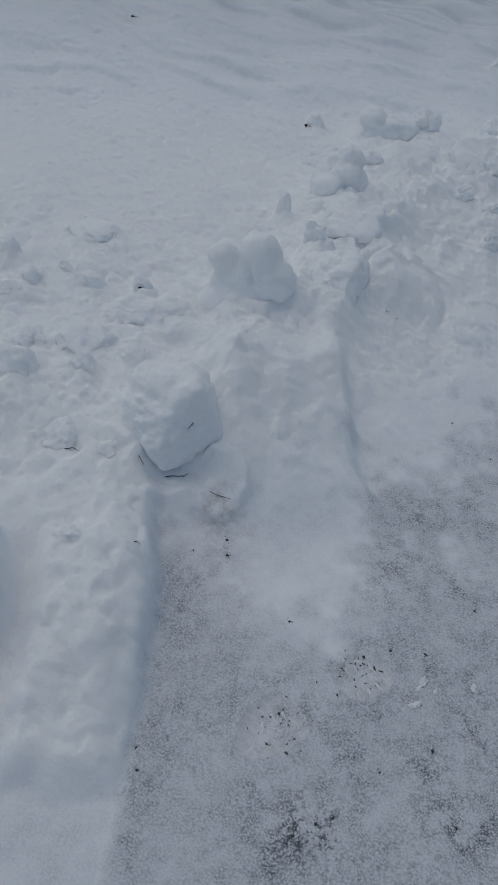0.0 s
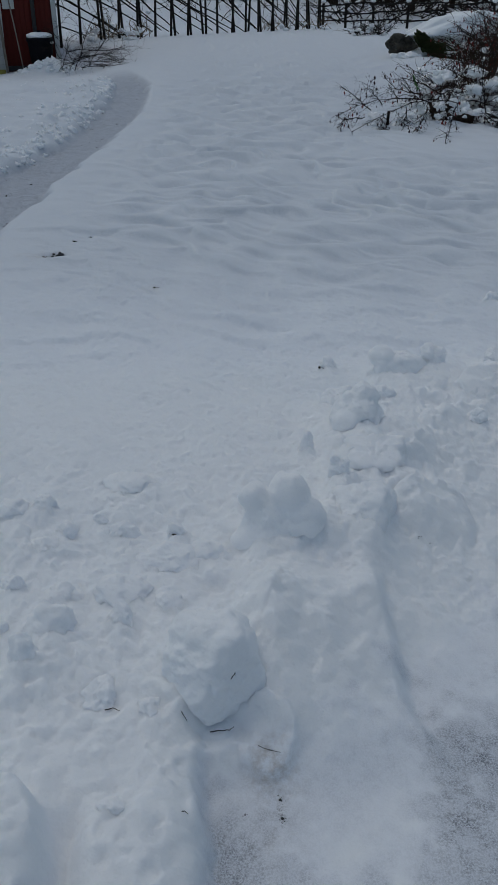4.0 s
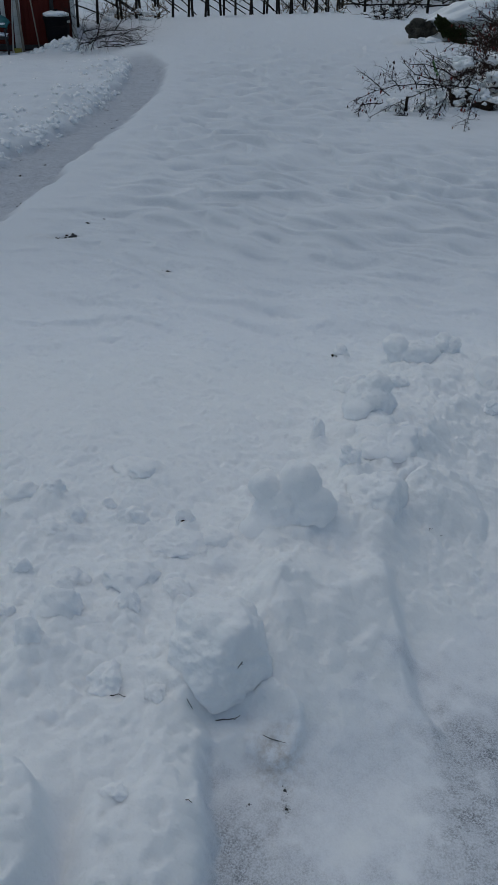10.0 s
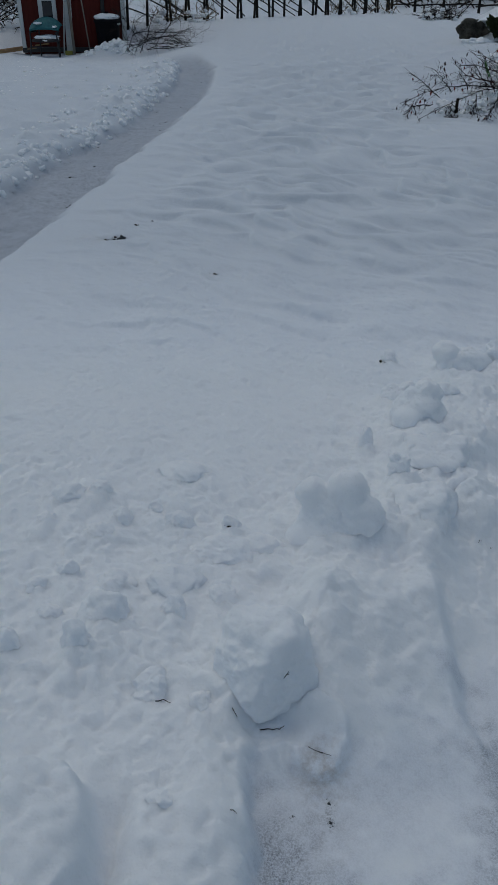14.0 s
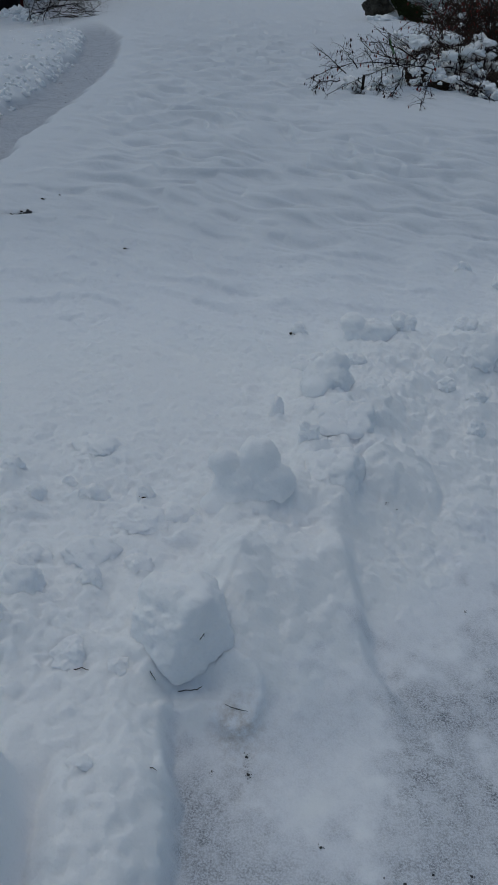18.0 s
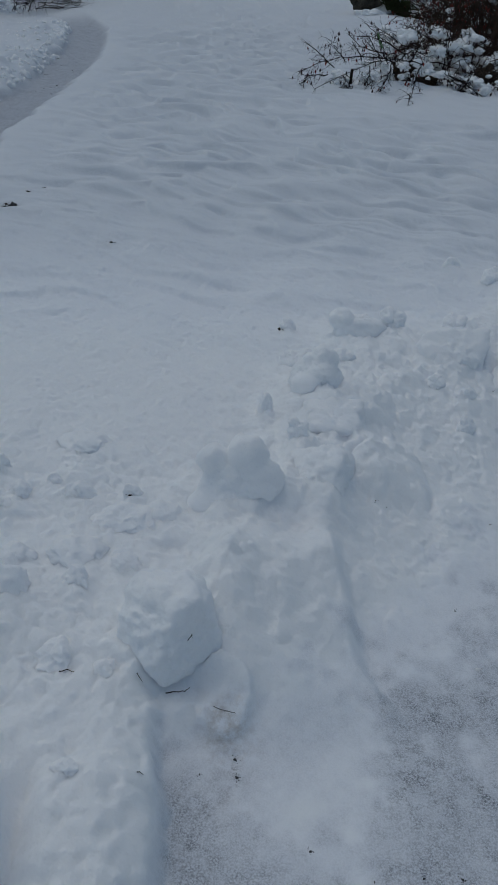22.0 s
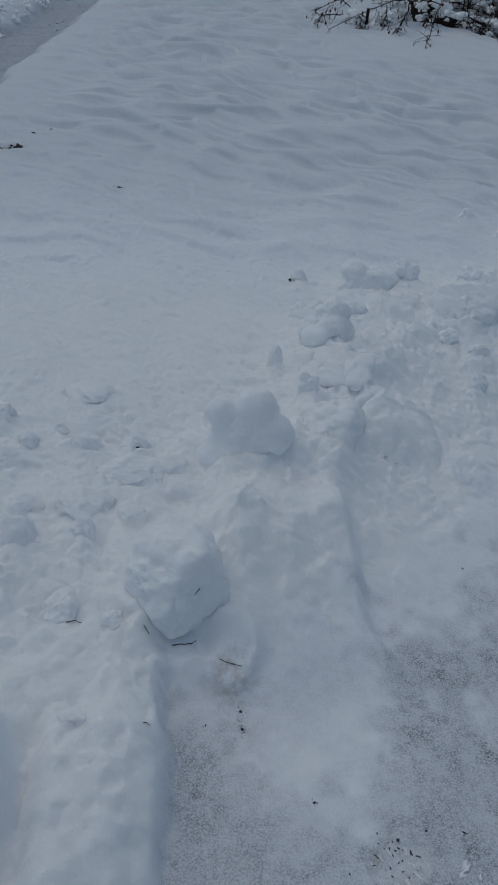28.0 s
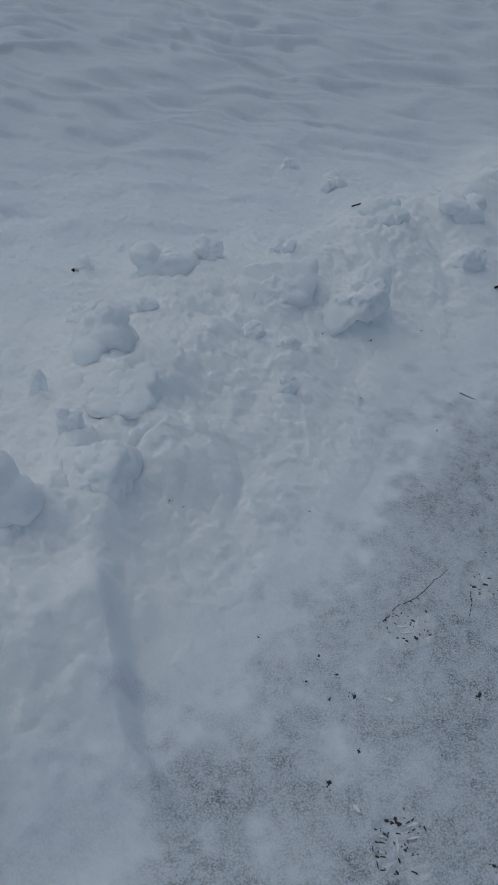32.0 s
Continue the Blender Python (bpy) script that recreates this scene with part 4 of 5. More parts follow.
# crumbs of white snow on the swept floor: x, y, length
for i, (x, y, r) in enumerate(((0.482, 0.508, 0.016), (0.505, 0.552, 0.015), (0.602, 0.544, 0.012), (0.457, 0.496, 0.009), (0.494, 0.539, 0.010), (0.526, 0.536, 0.008), (0.80, 0.90, 0.012), (0.93, 1.10, 0.010), (0.70, 1.10, 0.009))):
    ob = new("snow_crumb", mesh_of("snow_crumb", *lump((r * 0.7, r * 0.35, r * 0.16), 400 + i, 2.2, 1.2, 3, (0, 0, 47 * i)), SNOW))
    ob.location = (x, y, height(x, y) + 0.001)
    tagged(ob, "small white crumb of snow on the trodden floor", "snow crumb", "snow crumbs on the floor")
# lumps of grit and wet dirt on the swept floor: x, y, radius
for i, (x, y, r) in enumerate((
    (0.251, 0.677, 0.006), (0.863, 1.12, 0.008), (0.837, 1.007, 0.007), (0.764, 0.958, 0.010), (1.116, 1.079, 0.010), (1.004, 0.766, 0.007), (0.841, 1.174, 0.006), (0.816, 1.223, 0.006), (0.519, 0.615, 0.006), (0.716, 0.576, 0.010), (0.719, 0.603, 0.008), (0.81, 1.12, 0.005), (0.775, 1.17, 0.006), (0.553, 1.642, 0.006),
    (0.585, 1.632, 0.004), (0.90, 1.63, 0.004), (1.16, 2.04, 0.005), (0.121, 0.876, 0.007), (0.123, 0.833, 0.007), (0.049, 0.842, 0.005), (0.64, 0.72, 0.006), (0.45, 0.62, 0.005),
    (0.28, 0.29, 0.007), (0.24, 0.27, 0.006), (0.31, 0.30, 0.006), (0.52, 0.29, 0.006), (0.50, 0.42, 0.007), (0.40, 0.38, 0.005), (0.66, 0.56, 0.005), (1.35, 1.9, 0.005),
    (1.22, 1.68, 0.004), (0.99, 0.97, 0.004), (0.70, 1.29, 0.005), (1.10, 2.27, 0.006), (1.27, 2.29, 0.008), (1.47, 2.36, 0.006), (-0.03, 0.41, 0.005), (-0.025, 0.37, 0.006),
)):
    rng = random.Random(500 + i)
    pieces = [lump((r * 0.42, r * 0.30, r * 0.16), 200 + i, 2.0, 1.0, 3, (0, 0, 61 * i))]
    for k in range(6):
        q = r * rng.uniform(0.08, 0.22)
        a, d = rng.uniform(0, 6.28), r * rng.uniform(0.4, 1.6)
        pieces.append(lump((q, q * 0.7, q * 0.4), 210 + i + k, 2.0, 0.8, 2, (0, 0, 50 * k), (d * math.cos(a), d * math.sin(a), 0)))
    ob = new("grit_lump", mesh_of("grit_lump", *joined(pieces), WETGRIT))
    ob.location = (x, y, height(x, y) + 0.0005)
    tagged(ob, "small dark clot of wet grit on the snow", "grit", "grit lumps on the floor")


def stick(points, r, label, mat=BARK, forks=0, seed=1):
    tubes, rng = Tubes(), random.Random(seed)
    line = []
    for a, b in zip(points[:-1], points[1:]):
        for k in range(3):
            line.append(Vector(a).lerp(Vector(b), k / 3) + Vector((rng.uniform(-1, 1), rng.uniform(-1, 1), rng.uniform(-1, 1))) * r * 0.6)
    tubes.add(line + [Vector(points[-1])], r * 0.8, r * 0.4, 5)
    for i in range(forks):
        p = Vector(points[len(points) // 2])
        tubes.add([p, p + Vector((rng.uniform(-1, 1), rng.uniform(-1, 1), 0.3)) * 6 * r], r * 0.6, r * 0.3, 4)
    return tagged(new("twig", tubes.mesh("twig", mat)), label, "twig", "twigs on the snow")


def on_snow(x, y, up=0.002):
    return Vector((x, y, height(x, y) + up))


stick([on_snow(-0.066, 0.765, 0.002), on_snow(-0.061, 0.767, 0.003), on_snow(-0.055, 0.764, 0.002)], 0.0013, "short brown twig on the snow tongue", LEAFBROWN)
stick([on_snow(0.078, 0.962, 0.001), on_snow(0.092, 0.956, 0.0012), on_snow(0.104, 0.955, 0.0004), on_snow(0.122, 0.947, 0.0012), on_snow(0.145, 0.941, 0.0)], 0.0009, "dark twig half buried below the block", BARK, 3, 3)
stick([on_snow(-0.022, 0.998, 0.003), on_snow(0.000, 0.998, 0.004), on_snow(0.018, 1.004, 0.006), on_snow(0.028, 1.012, 0.010)], 0.0016, "dark twig under the snow block", BARK, 2, 4)
stick([(0.024, 1.010, 0.047), (0.030, 1.014, 0.055), (0.033, 1.016, 0.061)], 0.0013, "short dark stick caught in the snow block", BARK, 2, 6)
# dark stroke drawn for the shade in the crevice at the block's foot
stick([on_snow(-0.080, 0.998, 0.001), on_snow(-0.070, 0.994, 0.002)], 0.0014, "dark stroke for the shaded crevice beside the snow block")
stick([on_snow(1.82, 2.56, 0.005), on_snow(1.88, 2.60, 0.012), on_snow(1.93, 2.59, 0.008)], 0.0055, "dark twig stuck in the bank", BARK, 2, 5)
stick([on_snow(1.49, 2.06, 0.003), on_snow(1.52, 2.02, 0.006)], 0.002, "thin twig on the swept floor")
# no twig here: a dark stroke that stands for a small shadow
stick([on_snow(1.42, 3.03, 0.004), on_snow(1.51, 3.06, 0.008)], 0.004, "dark stroke for a shadow on the snow behind the bank")
stick([on_snow(-0.24, 1.003, 0.003), on_snow(-0.225, 1.012, 0.005), on_snow(-0.21, 1.008, 0.002)], 0.0016, "small dark twig in the bank", BARK, 0, 8)


def leaf_scrap(x, y, r, label, mat=LEAFBROWN, up=0.004, turn=0, tall=0.3):
    pieces = [lump((r * 0.62, r * 0.34, r * tall), x * 31 + y, 2.0, 1.1, 3, (20, 10, turn))]
    rng = random.Random(int(abs(x) * 1000 + y * 100))
    for k in range(4):
        q = r * rng.uniform(0.10, 0.26)
        pieces.append(lump((q, q * 0.6, q * 0.5), k + x * 9, 2.0, 0.9, 2, (0, 0, 50 * k), (rng.gauss(0, r * 0.9), rng.gauss(0, r * 0.7), 0)))
    verts, faces = joined(pieces)
    ob = new("leaf_scrap", mesh_of("leaf_scrap", verts, faces, mat))
    ob.location = on_snow(x, y, up * 0.5)
    return tagged(ob, label, "leaf", "leaf scraps on the snow")


leaf_scrap(0.366, 2.655, 0.011, "dark leaf scrap standing in the snow", LEAFBROWN, 0.012, 70)
leaf_scrap(-0.984, 4.36, 0.032, "dark dug-up hollow with leaf litter in the snow", WETGRIT, 0.01, 20, 0.8)
leaf_scrap(-1.05, 4.28, 0.016, "leaf litter beside the hollow")
leaf_scrap(-1.02, 4.40, 0.012, "leaf litter on the snow")
leaf_scrap(-0.94, 4.63, 0.013, "dark leaf scrap on the lawn")
leaf_scrap(-0.375, 3.745, 0.011, "half-buried brown leaf in the snow")
leaf_scrap(-0.86, 4.75, 0.010, "small leaf scrap on the lawn")
leaf_scrap(-0.13, 1.565, 0.008, "small dark leaf scrap among the crumbs")
for i in range(26):
    rng = random.Random(300 + i)
    y = rng.uniform(5.2, 14.5)
    t = rng.uniform(0.08, 0.92)
    x = float(np.interp(y, LANE_Y, LANE_L)) * (1 - t) + float(np.interp(y, LANE_Y, LANE_R)) * t
    leaf_scrap(x, y, rng.uniform(0.008, 0.018), "dark litter on the shovelled path", LEAFBROWN, 0.004, rng.uniform(0, 180))

# ---- crumbled edge of the path to the shed ----
rng, pieces = random.Random(44), []
for i in range(340):
    y = 4.6 + 11.2 * rng.random() ** 1.3
    x = float(np.interp(y, LANE_Y, LANE_L)) - 0.05 + rng.uniform(-0.12, 0.10) - (0.7 * rng.random() if rng.random() < 0.25 else 0)
    r = rng.uniform(0.014, 0.044) * rng.uniform(0.6, 1.0)
    pieces.append(lump((r * 1.2, r, r * rng.uniform(0.7, 1.3)), 500 + i, 2.1, 0.75, 3, (20 * i % 50 - 25, 30 * i % 50 - 25, 50 * i), (x, y, height(x, y) - 0.25 * r)))
for i in range(60):
    x, y, r = rng.gauss(-3.85, 0.33), rng.gauss(18.12, 0.12), rng.uniform(0.025, 0.08)
    pieces.append(lump((r * 1.2, r, r * 0.9), 900 + i, 2.1, 0.7, 3, (0, 0, 50 * i), (x, y, height(x, y) - 0.2 * r)))
for i in range(420):
    y = 5.0 + 12.0 * rng.random()
    x, r = float(np.interp(y, LANE_Y, LANE_L)) - 0.25 - 3.0 * rng.random() ** 1.5, rng.uniform(0.010, 0.024)
    pieces.append(lump((r * 1.2, r, r * 0.7), 1000 + i, 2.1, 0.6, 2, (0, 0, 50 * i), (x, y, height(x, y) - 0.3 * r)))
tagged(new("snow_crumbs", mesh_of("snow_crumbs", *joined(pieces), SNOW)), "crumbled clods of snow along the shovelled path", "snow clods", "", "stuff")

# ---- shed ----
SHED_Y, SHED_L, SHED_R, SHED_H, SHED_TURN = 18.95, -5.97, -3.74, 2.6, 12.0


def wall_y(x):
    """Where the shed's front stands at x."""
    return SHED_Y - (SHED_R - x) * math.tan(radians(SHED_TURN))



def shed():
    base = 0.0
    root = new("shed")
    root.matrix_basis = pose(SHED_R, SHED_Y, base, 0, 0, SHED_TURN) @ pose(-SHED_R, -SHED_Y, 0)
    depth = 3.4
    wall = box_mesh("wall", SHED_R - SHED_L - 0.06, depth, SHED_H, RED, 0.0)
    body = part("wall", wall, root, "red boarded walls", pose((SHED_L + SHED_R) / 2, SHED_Y + depth / 2 + 0.03, 0))
    n, w = 19, (SHED_R - SHED_L - 0.20) / 19
    plank = box_mesh("plank", w - 0.006, 0.022, SHED_H - 0.12, RED, 0.003)
    for i in range(n):
        part("plank", plank, body, "", pose(SHED_L + 0.10 + w * (i + 0.5) - (SHED_L + SHED_R) / 2, -depth / 2 - 0.014 - 0.006 * (i % 2), 0.10))
    corner = box_mesh("corner_board", 0.085, 0.03, SHED_H, WHITE)
    for x in (SHED_L + 0.04, SHED_R - 0.04):
        part("corner_board", corner, root, "white corner board", pose(x, SHED_Y - 0.022, 0.02))
    part("corner_board", box_mesh("corner_board", 0.03, 0.10, SHED_H, WHITE), root, "white corner board", pose(SHED_R + 0.004, SHED_Y + 0.03, 0.02))
    part("sill_board", box_mesh("sill_board", SHED_R - SHED_L, 0.05, 0.09, DARKMETAL), root, "dark foundation strip", pose((SHED_L + SHED_R) / 2, SHED_Y - 0.03, 0.03))
    # small window with a white frame
    win = new("window")
    win.parent = root
    win.matrix_basis = pose(-5.36, SHED_Y - 0.045, 0.64)
    part("pane", box_mesh("pane", 0.24, 0.012, 0.62, PANE, 0.0), win, "", pose(0, 0.0, 0.05))
    for x in (-0.145, 0.145):
        part("frame", box_mesh("frame", 0.085, 0.03, 0.70, WHITE), win, "", pose(x, -0.008, 0.0))
    for z in (0.36, 0.70):
        part("frame", box_mesh("frame", 0.36 if z > 0.5 else 0.24, 0.032, 0.06, WHITE), win, "", pose(0, -0.010, z))
    roof = box_mesh("roof", SHED_R - SHED_L + 0.5, depth + 0.2, 0.12, DARKMETAL)
    part("roof", roof, root, "dark roof", pose((SHED_L + SHED_R) / 2, SHED_Y + depth / 2 + 0.03, SHED_H, 4))
    pipe = Tubes()
    pipe.add([(-4.20, SHED_Y - 0.09, SHED_H), (-4.20, SHED_Y - 0.09, 1.2), (-4.22, SHED_Y - 0.09, 0.16)], 0.045, 0.045, 10)
    part("drainpipe", pipe.mesh("drainpipe", DARKMETAL), root, "black drainpipe")
    return tagged(root, "red wooden shed with white corner boards", "shed")


shed()

# white slatted panel and poles that lean on the shed's wall
panel = new("slatted_panel")
panel.matrix_basis = pose(-4.90, wall_y(-4.90) - 0.17, height(-4.90, wall_y(-4.90) - 0.2) - 0.01, -3, 2, SHED_TURN)
for i in range(8):
    part("slat", box_mesh("slat", 0.15, 0.03, 0.164, WHITE, 0.002), panel, "", pose(0, 0, 0.02 + 0.166 * i))
for x in (-0.060, 0.060):
    part("rail", box_mesh("rail", 0.02, 0.02, 1.35, WHITE), panel, "", pose(x, 0.026, 0))
tagged(panel, "white slatted panel leaning on the red shed", "panel")


def leaning_pole(x0, x1, h, r, mat, name, label):
    t = Tubes()
    z, y = height(x0, wall_y(x0) - 0.35), wall_y(x0)
    t.add([(x0, y - 0.36, z - 0.02), ((x0 + x1) / 2, y - 0.22, z + h / 2), (x1, wall_y(x1) - 0.07, z + h)], r, r, 8)
    return tagged(new(name, t.mesh(name, mat)), label, "pole")


leaning_pole(-4.77, -4.90, 1.9, 0.028, ASHWOOD, "wooden_post", "grey wooden post leaning on the shed")
leaning_pole(-4.44, -4.68, 1.75, 0.014, ASHWOOD, "broom_handle", "thin wooden broom handle leaning on the shed")
leaning_pole(-4.99, -4.93, 1.25, 0.016, WHITE, "white_pole", "thin white pole leaning by the chair")
tag_box = new("meter_box", box_mesh("meter_box", 0.15, 0.05, 0.09, YELLOW))
tag_box.location = (-4.90, wall_y(-4.9) - 0.30, height(-4.90, wall_y(-4.9) - 0.30) - 0.005)
tagged(tag_box, "small yellow box at the shed's foot", "box")
bag = new("wall_sign", box_mesh("wall_sign", 0.24, 0.03, 0.22, WHITE))
bag.matrix_basis = pose(-4.66, wall_y(-4.66) - 0.055, 1.20, 0, 0, SHED_TURN)
tagged(bag, "small white sign hung on the red wall", "sign")


def bin_with_lid():
    root = new("rubbish_bin")
    x, y = -4.05, wall_y(-4.05) - 0.34
    root.location = (x, y, 0.0)
    verts, faces, n = [], [], 28
    rings = ((0.0, 0.205), (0.02, 0.212), (0.30, 0.235), (0.58, 0.258), (0.60, 0.272), (0.63, 0.272))
    for z, r in rings:
        verts += [(r * math.cos(2 * math.pi * i / n), r * math.sin(2 * math.pi * i / n), z) for i in range(n)]
    for k in range(len(rings) - 1):
        faces += [(k * n + i, k * n + (i + 1) % n, (k + 1) * n + (i + 1) % n, (k + 1) * n + i) for i in range(n)]
    faces.append(tuple(range(n - 1, -1, -1)))
    part("body", mesh_of("body", verts, faces, BLACKPLASTIC), root, "black plastic body")
    verts, faces = [], []
    rings = ((0.615, 0.284), (0.655, 0.284), (0.665, 0.270), (0.69, 0.17), (0.70, 0.0001))
    for z, r in rings:
        verts += [(r * math.cos(2 * math.pi * i / n), r * math.sin(2 * math.pi * i / n), z) for i in range(n)]
    for k in range(len(rings) - 1):
        faces += [(k * n + i, k * n + (i + 1) % n, (k + 1) * n + (i + 1) % n, (k + 1) * n + i) for i in range(n)]
    lid = part("lid", mesh_of("lid", verts, faces, BLACKPLASTIC), root, "black lid under snow")
    part("snow_cap", mesh_of("snow_cap", *lump((0.262, 0.262, 0.075), 31, 2.2, 0.12, 4, (0, 0, 0), (0, 0, 0.70)), SNOW), root, "cap of snow")
    part("knob", box_mesh("knob", 0.08, 0.05, 0.05, BLACKPLASTIC), lid, "", pose(0, 0, 0.755))
    part("handle", box_mesh("handle", 0.05, 0.10, 0.035, WHITE), root, "pale grip with snow on it", pose(0.27, -0.10, 0.56))
    return tagged(root, "black lidded rubbish bin capped with snow", "bin")


bin_with_lid()


def garden_chair():
    root = new("garden_chair")
    x, y = -5.23, 17.98
    root.location = (x, y, height(x, y) - 0.03)
    for a, b, c in (((-0.34, -0.16, 0.0), (-0.30, -0.14, 0.30), (-0.30, -0.13, 0.50)), ((-0.22, 0.22, 0.0), (-0.21, 0.22, 0.35), (-0.21, 0.21, 0.62)),
                    ((0.19, 0.22, 0.0), (0.19, 0.22, 0.35), (0.19, 0.21, 0.62)), ((0.29, -0.16, 0.0), (0.26, -0.14, 0.30), (0.25, -0.13, 0.50))):
        t = Tubes()
        t.add([a, b, c], 0.017, 0.015, 8)
        part("leg", t.mesh("leg", DARKMETAL), root, "dark steel leg")
    for x1 in (-0.30, 0.25):
        t = Tubes()
        t.add([(x1, -0.15, 0.50), (x1, 0.05, 0.52), (x1 * 0.85, 0.21, 0.52)], 0.018, 0.018, 8)
        part("armrest", t.mesh("armrest", DARKMETAL), root)
    part("seat", mesh_of("seat", *lump((0.27, 0.23, 0.035), 41, 4.5, 0.06, 4, (0, 0, 0), (-0.02, 0.03, 0.36)), DARKMETAL), root, "dark slatted seat")
    part("snow_pad", mesh_of("snow_pad", *lump((0.21, 0.18, 0.055), 42, 2.6, 0.5, 4, (0, 0, 0), (0.0, 0.0, 0.40)), SNOW), root, "patchy snow on the seat")
    # rounded teal cover over the back
    verts, faces, n, m = [], [], 20, 10
    for j in range(m + 1):
        for i in range(n + 1):
            u, v = i / n * 2 - 1, j / m
            bow = 1 - 0.55 * abs(u) ** 2.6
            verts.append((u * 0.305 - 0.02, 0.20 - 0.27 * v, 0.50 + 0.255 * bow * math.cos(v * 1.35) + 0.012 * noise.noise(Vector((u * 4, v * 4, 3)))))
    for j in range(m):
        faces += [(j * (n + 1) + i, j * (n + 1) + i + 1, (j + 1) * (n + 1) + i + 1, (j + 1) * (n + 1) + i) for i in range(n)]
    cover = part("cover", mesh_of("cover", verts, faces, TEAL), root, "teal rounded cover over the back")
    thick = cover.modifiers.new("thickness", "SOLIDIFY")
    thick.thickness = 0.03
    for x1, z1, w1 in ((-0.14, 0.675, 0.085), (0.20, 0.61, 0.05)):
        part("snow_patch", mesh_of("snow_patch", *lump((w1, 0.07, 0.022), x1 * 40, 2.4, 0.4, 3, (0, 0, 0), (x1, -0.02, z1)), SNOW), root, "patch of snow")
    t = Tubes()
    t.add([(-0.30, -0.13, 0.24), (0.25, -0.13, 0.24)], 0.012, 0.012, 6)
    part("stretcher", t.mesh("stretcher", DARKMETAL), root)
    return tagged(root, "dark steel garden chair under a teal cover with snow", "chair")


garden_chair()

rng = random.Random(5)
stack = box_mesh("board", 1.5, 0.14, 0.028, TIMBER)
for i in range(5):
    x, y = -6.35 + 0.08 * i, 18.45 + 0.05 * i
    ob = new("board", stack)
    ob.matrix_basis = pose(x, y, height(x, y) + 0.01 + 0.028 * i, rng.uniform(-2, 2), -7, rng.uniform(-10, 14))
    tagged(ob, "fresh timber board lying by the shed", "board", "timber boards by the shed")

# ---- heap of cut branches ----


def branch_heap():
    rng, tubes = random.Random(12), Tubes()
    for i in range(30):
        x0, y0 = -3.55 + rng.uniform(-0.05, 0.9), 17.9 + rng.uniform(-0.4, 0.5)
        z0 = height(x0, y0) + rng.uniform(0.02, 0.30)
        way = (rng.uniform(-0.2, 1.0), rng.uniform(-0.5, 0.4), rng.uniform(-0.05, 0.55))
        grow(tubes, (x0, y0, z0), way, rng.uniform(0.6, 1.05), rng.uniform(0.004, 0.009), 2, rng, 0.16, 5, None, 4, 1.25)
    root = new("branch_heap", tubes.mesh("branch_heap", BARK))
    return tagged(root, "heap of bare cut branches beside the shed", "branches", "", "stuff")


branch_heap()

# ---- fences ----
FENCE_A, FENCE_B = Vector((-3.75, 22.2, 0)), Vector((3.0, 30.2, 0))


def pole_fence():
    """Old round-pole fence: paired posts with slanting split poles between them."""
    rng = random.Random(21)
    root = new("pole_fence")
    way = (FENCE_B - FENCE_A).normalized()
    length = (FENCE_B - FENCE_A).length
    count = 16
    for i in range(-1, count + 1):
        at = FENCE_A + way * length * i / count
        for k in (-1, 1):
            if k > 0 and rng.random() < 0.25:
                continue
            off = way * k * rng.uniform(0.05, 0.09)
            p = at + off + Vector((0, 0.05 * k, 0))
            z = height(p.x, p.y)
            t = Tubes()
            lean = Vector((rng.uniform(-0.12, 0.12), rng.uniform(-0.05, 0.05), 0))
            t.add([p + Vector((0, 0, z - 0.1)), p + lean * 0.5 + Vector((0, 0, z + 0.75)), p + lean + Vector((0, 0, z + rng.uniform(1.45, 1.75)))], 0.036, 0.026, 6)
            part("post", t.mesh("post", POLE), root)
    for i in range(-5, 2 * count + 1):
        a = FENCE_A + way * length * (i / 1.35 + rng.uniform(-0.3, 0.3)) / count
        b = a + way * rng.uniform(2.2, 3.4)
        if b.x > FENCE_B.x + 0.3 or a.x < FENCE_A.x - 2.0:
            continue
        za, zb = height(a.x, a.y), height(b.x, b.y)
        t = Tubes()
        t.add(bent(a + Vector((0, 0, za + rng.uniform(1.1, 1.6))), b + Vector((0, 0, zb + rng.uniform(0.02, 0.15))), rng.uniform(-0.06, 0.08), 5, rng, 0.035), 0.024, 0.014, 6)
        part("slanting_pole", t.mesh("slanting_pole", POLE), root)
    return tagged(root, "weathered round-pole fence with slanting poles", "fence")


pole_fence()


def rail_fence():
    rng = random.Random(33)
    root = new("rail_fence")
    spots = [(3.15, 30.5), (3.95, 30.6), (4.85, 30.4), (5.9, 29.6), (6.9, 28.6), (8.2, 27.6)]
    for x, y in spots:
        t, z = Tubes(), height(x, y)
        t.add([(x, y, z - 0.1), (x + rng.uniform(-0.03, 0.03), y, z + 0.5), (x + rng.uniform(-0.05, 0.05), y, z + rng.uniform(0.72, 0.84))], 0.048, 0.040, 7)
        post = part("post", t.mesh("post", POLE), root)
        part("snow_cap", mesh_of("snow_cap", *lump((0.085, 0.085, 0.06), x, 2.2, 0.2, 3, (0, 0, 0), (x, y, z + 0.82)), SNOW), post)
    for (x0, y0), (x1, y1) in zip(spots, spots[1:]):
        for h in (0.22, 0.44, 0.68):
            t = Tubes()
            t.add(bent((x0 - 0.12, y0 - 0.06, height(x0, y0) + h + rng.uniform(-0.05, 0.05)), (x1 + 0.12, y1 - 0.06, height(x1, y1) + h + rng.uniform(0.0, 0.12)), 0.02, 4, rng, 0.02), 0.027, 0.021, 6)
            part("rail", t.mesh("rail", POLE), root)
    return tagged(root, "weathered wooden rail fence with snow caps", "fence")


rail_fence()

# ---- boulder and snowy shrubs ----


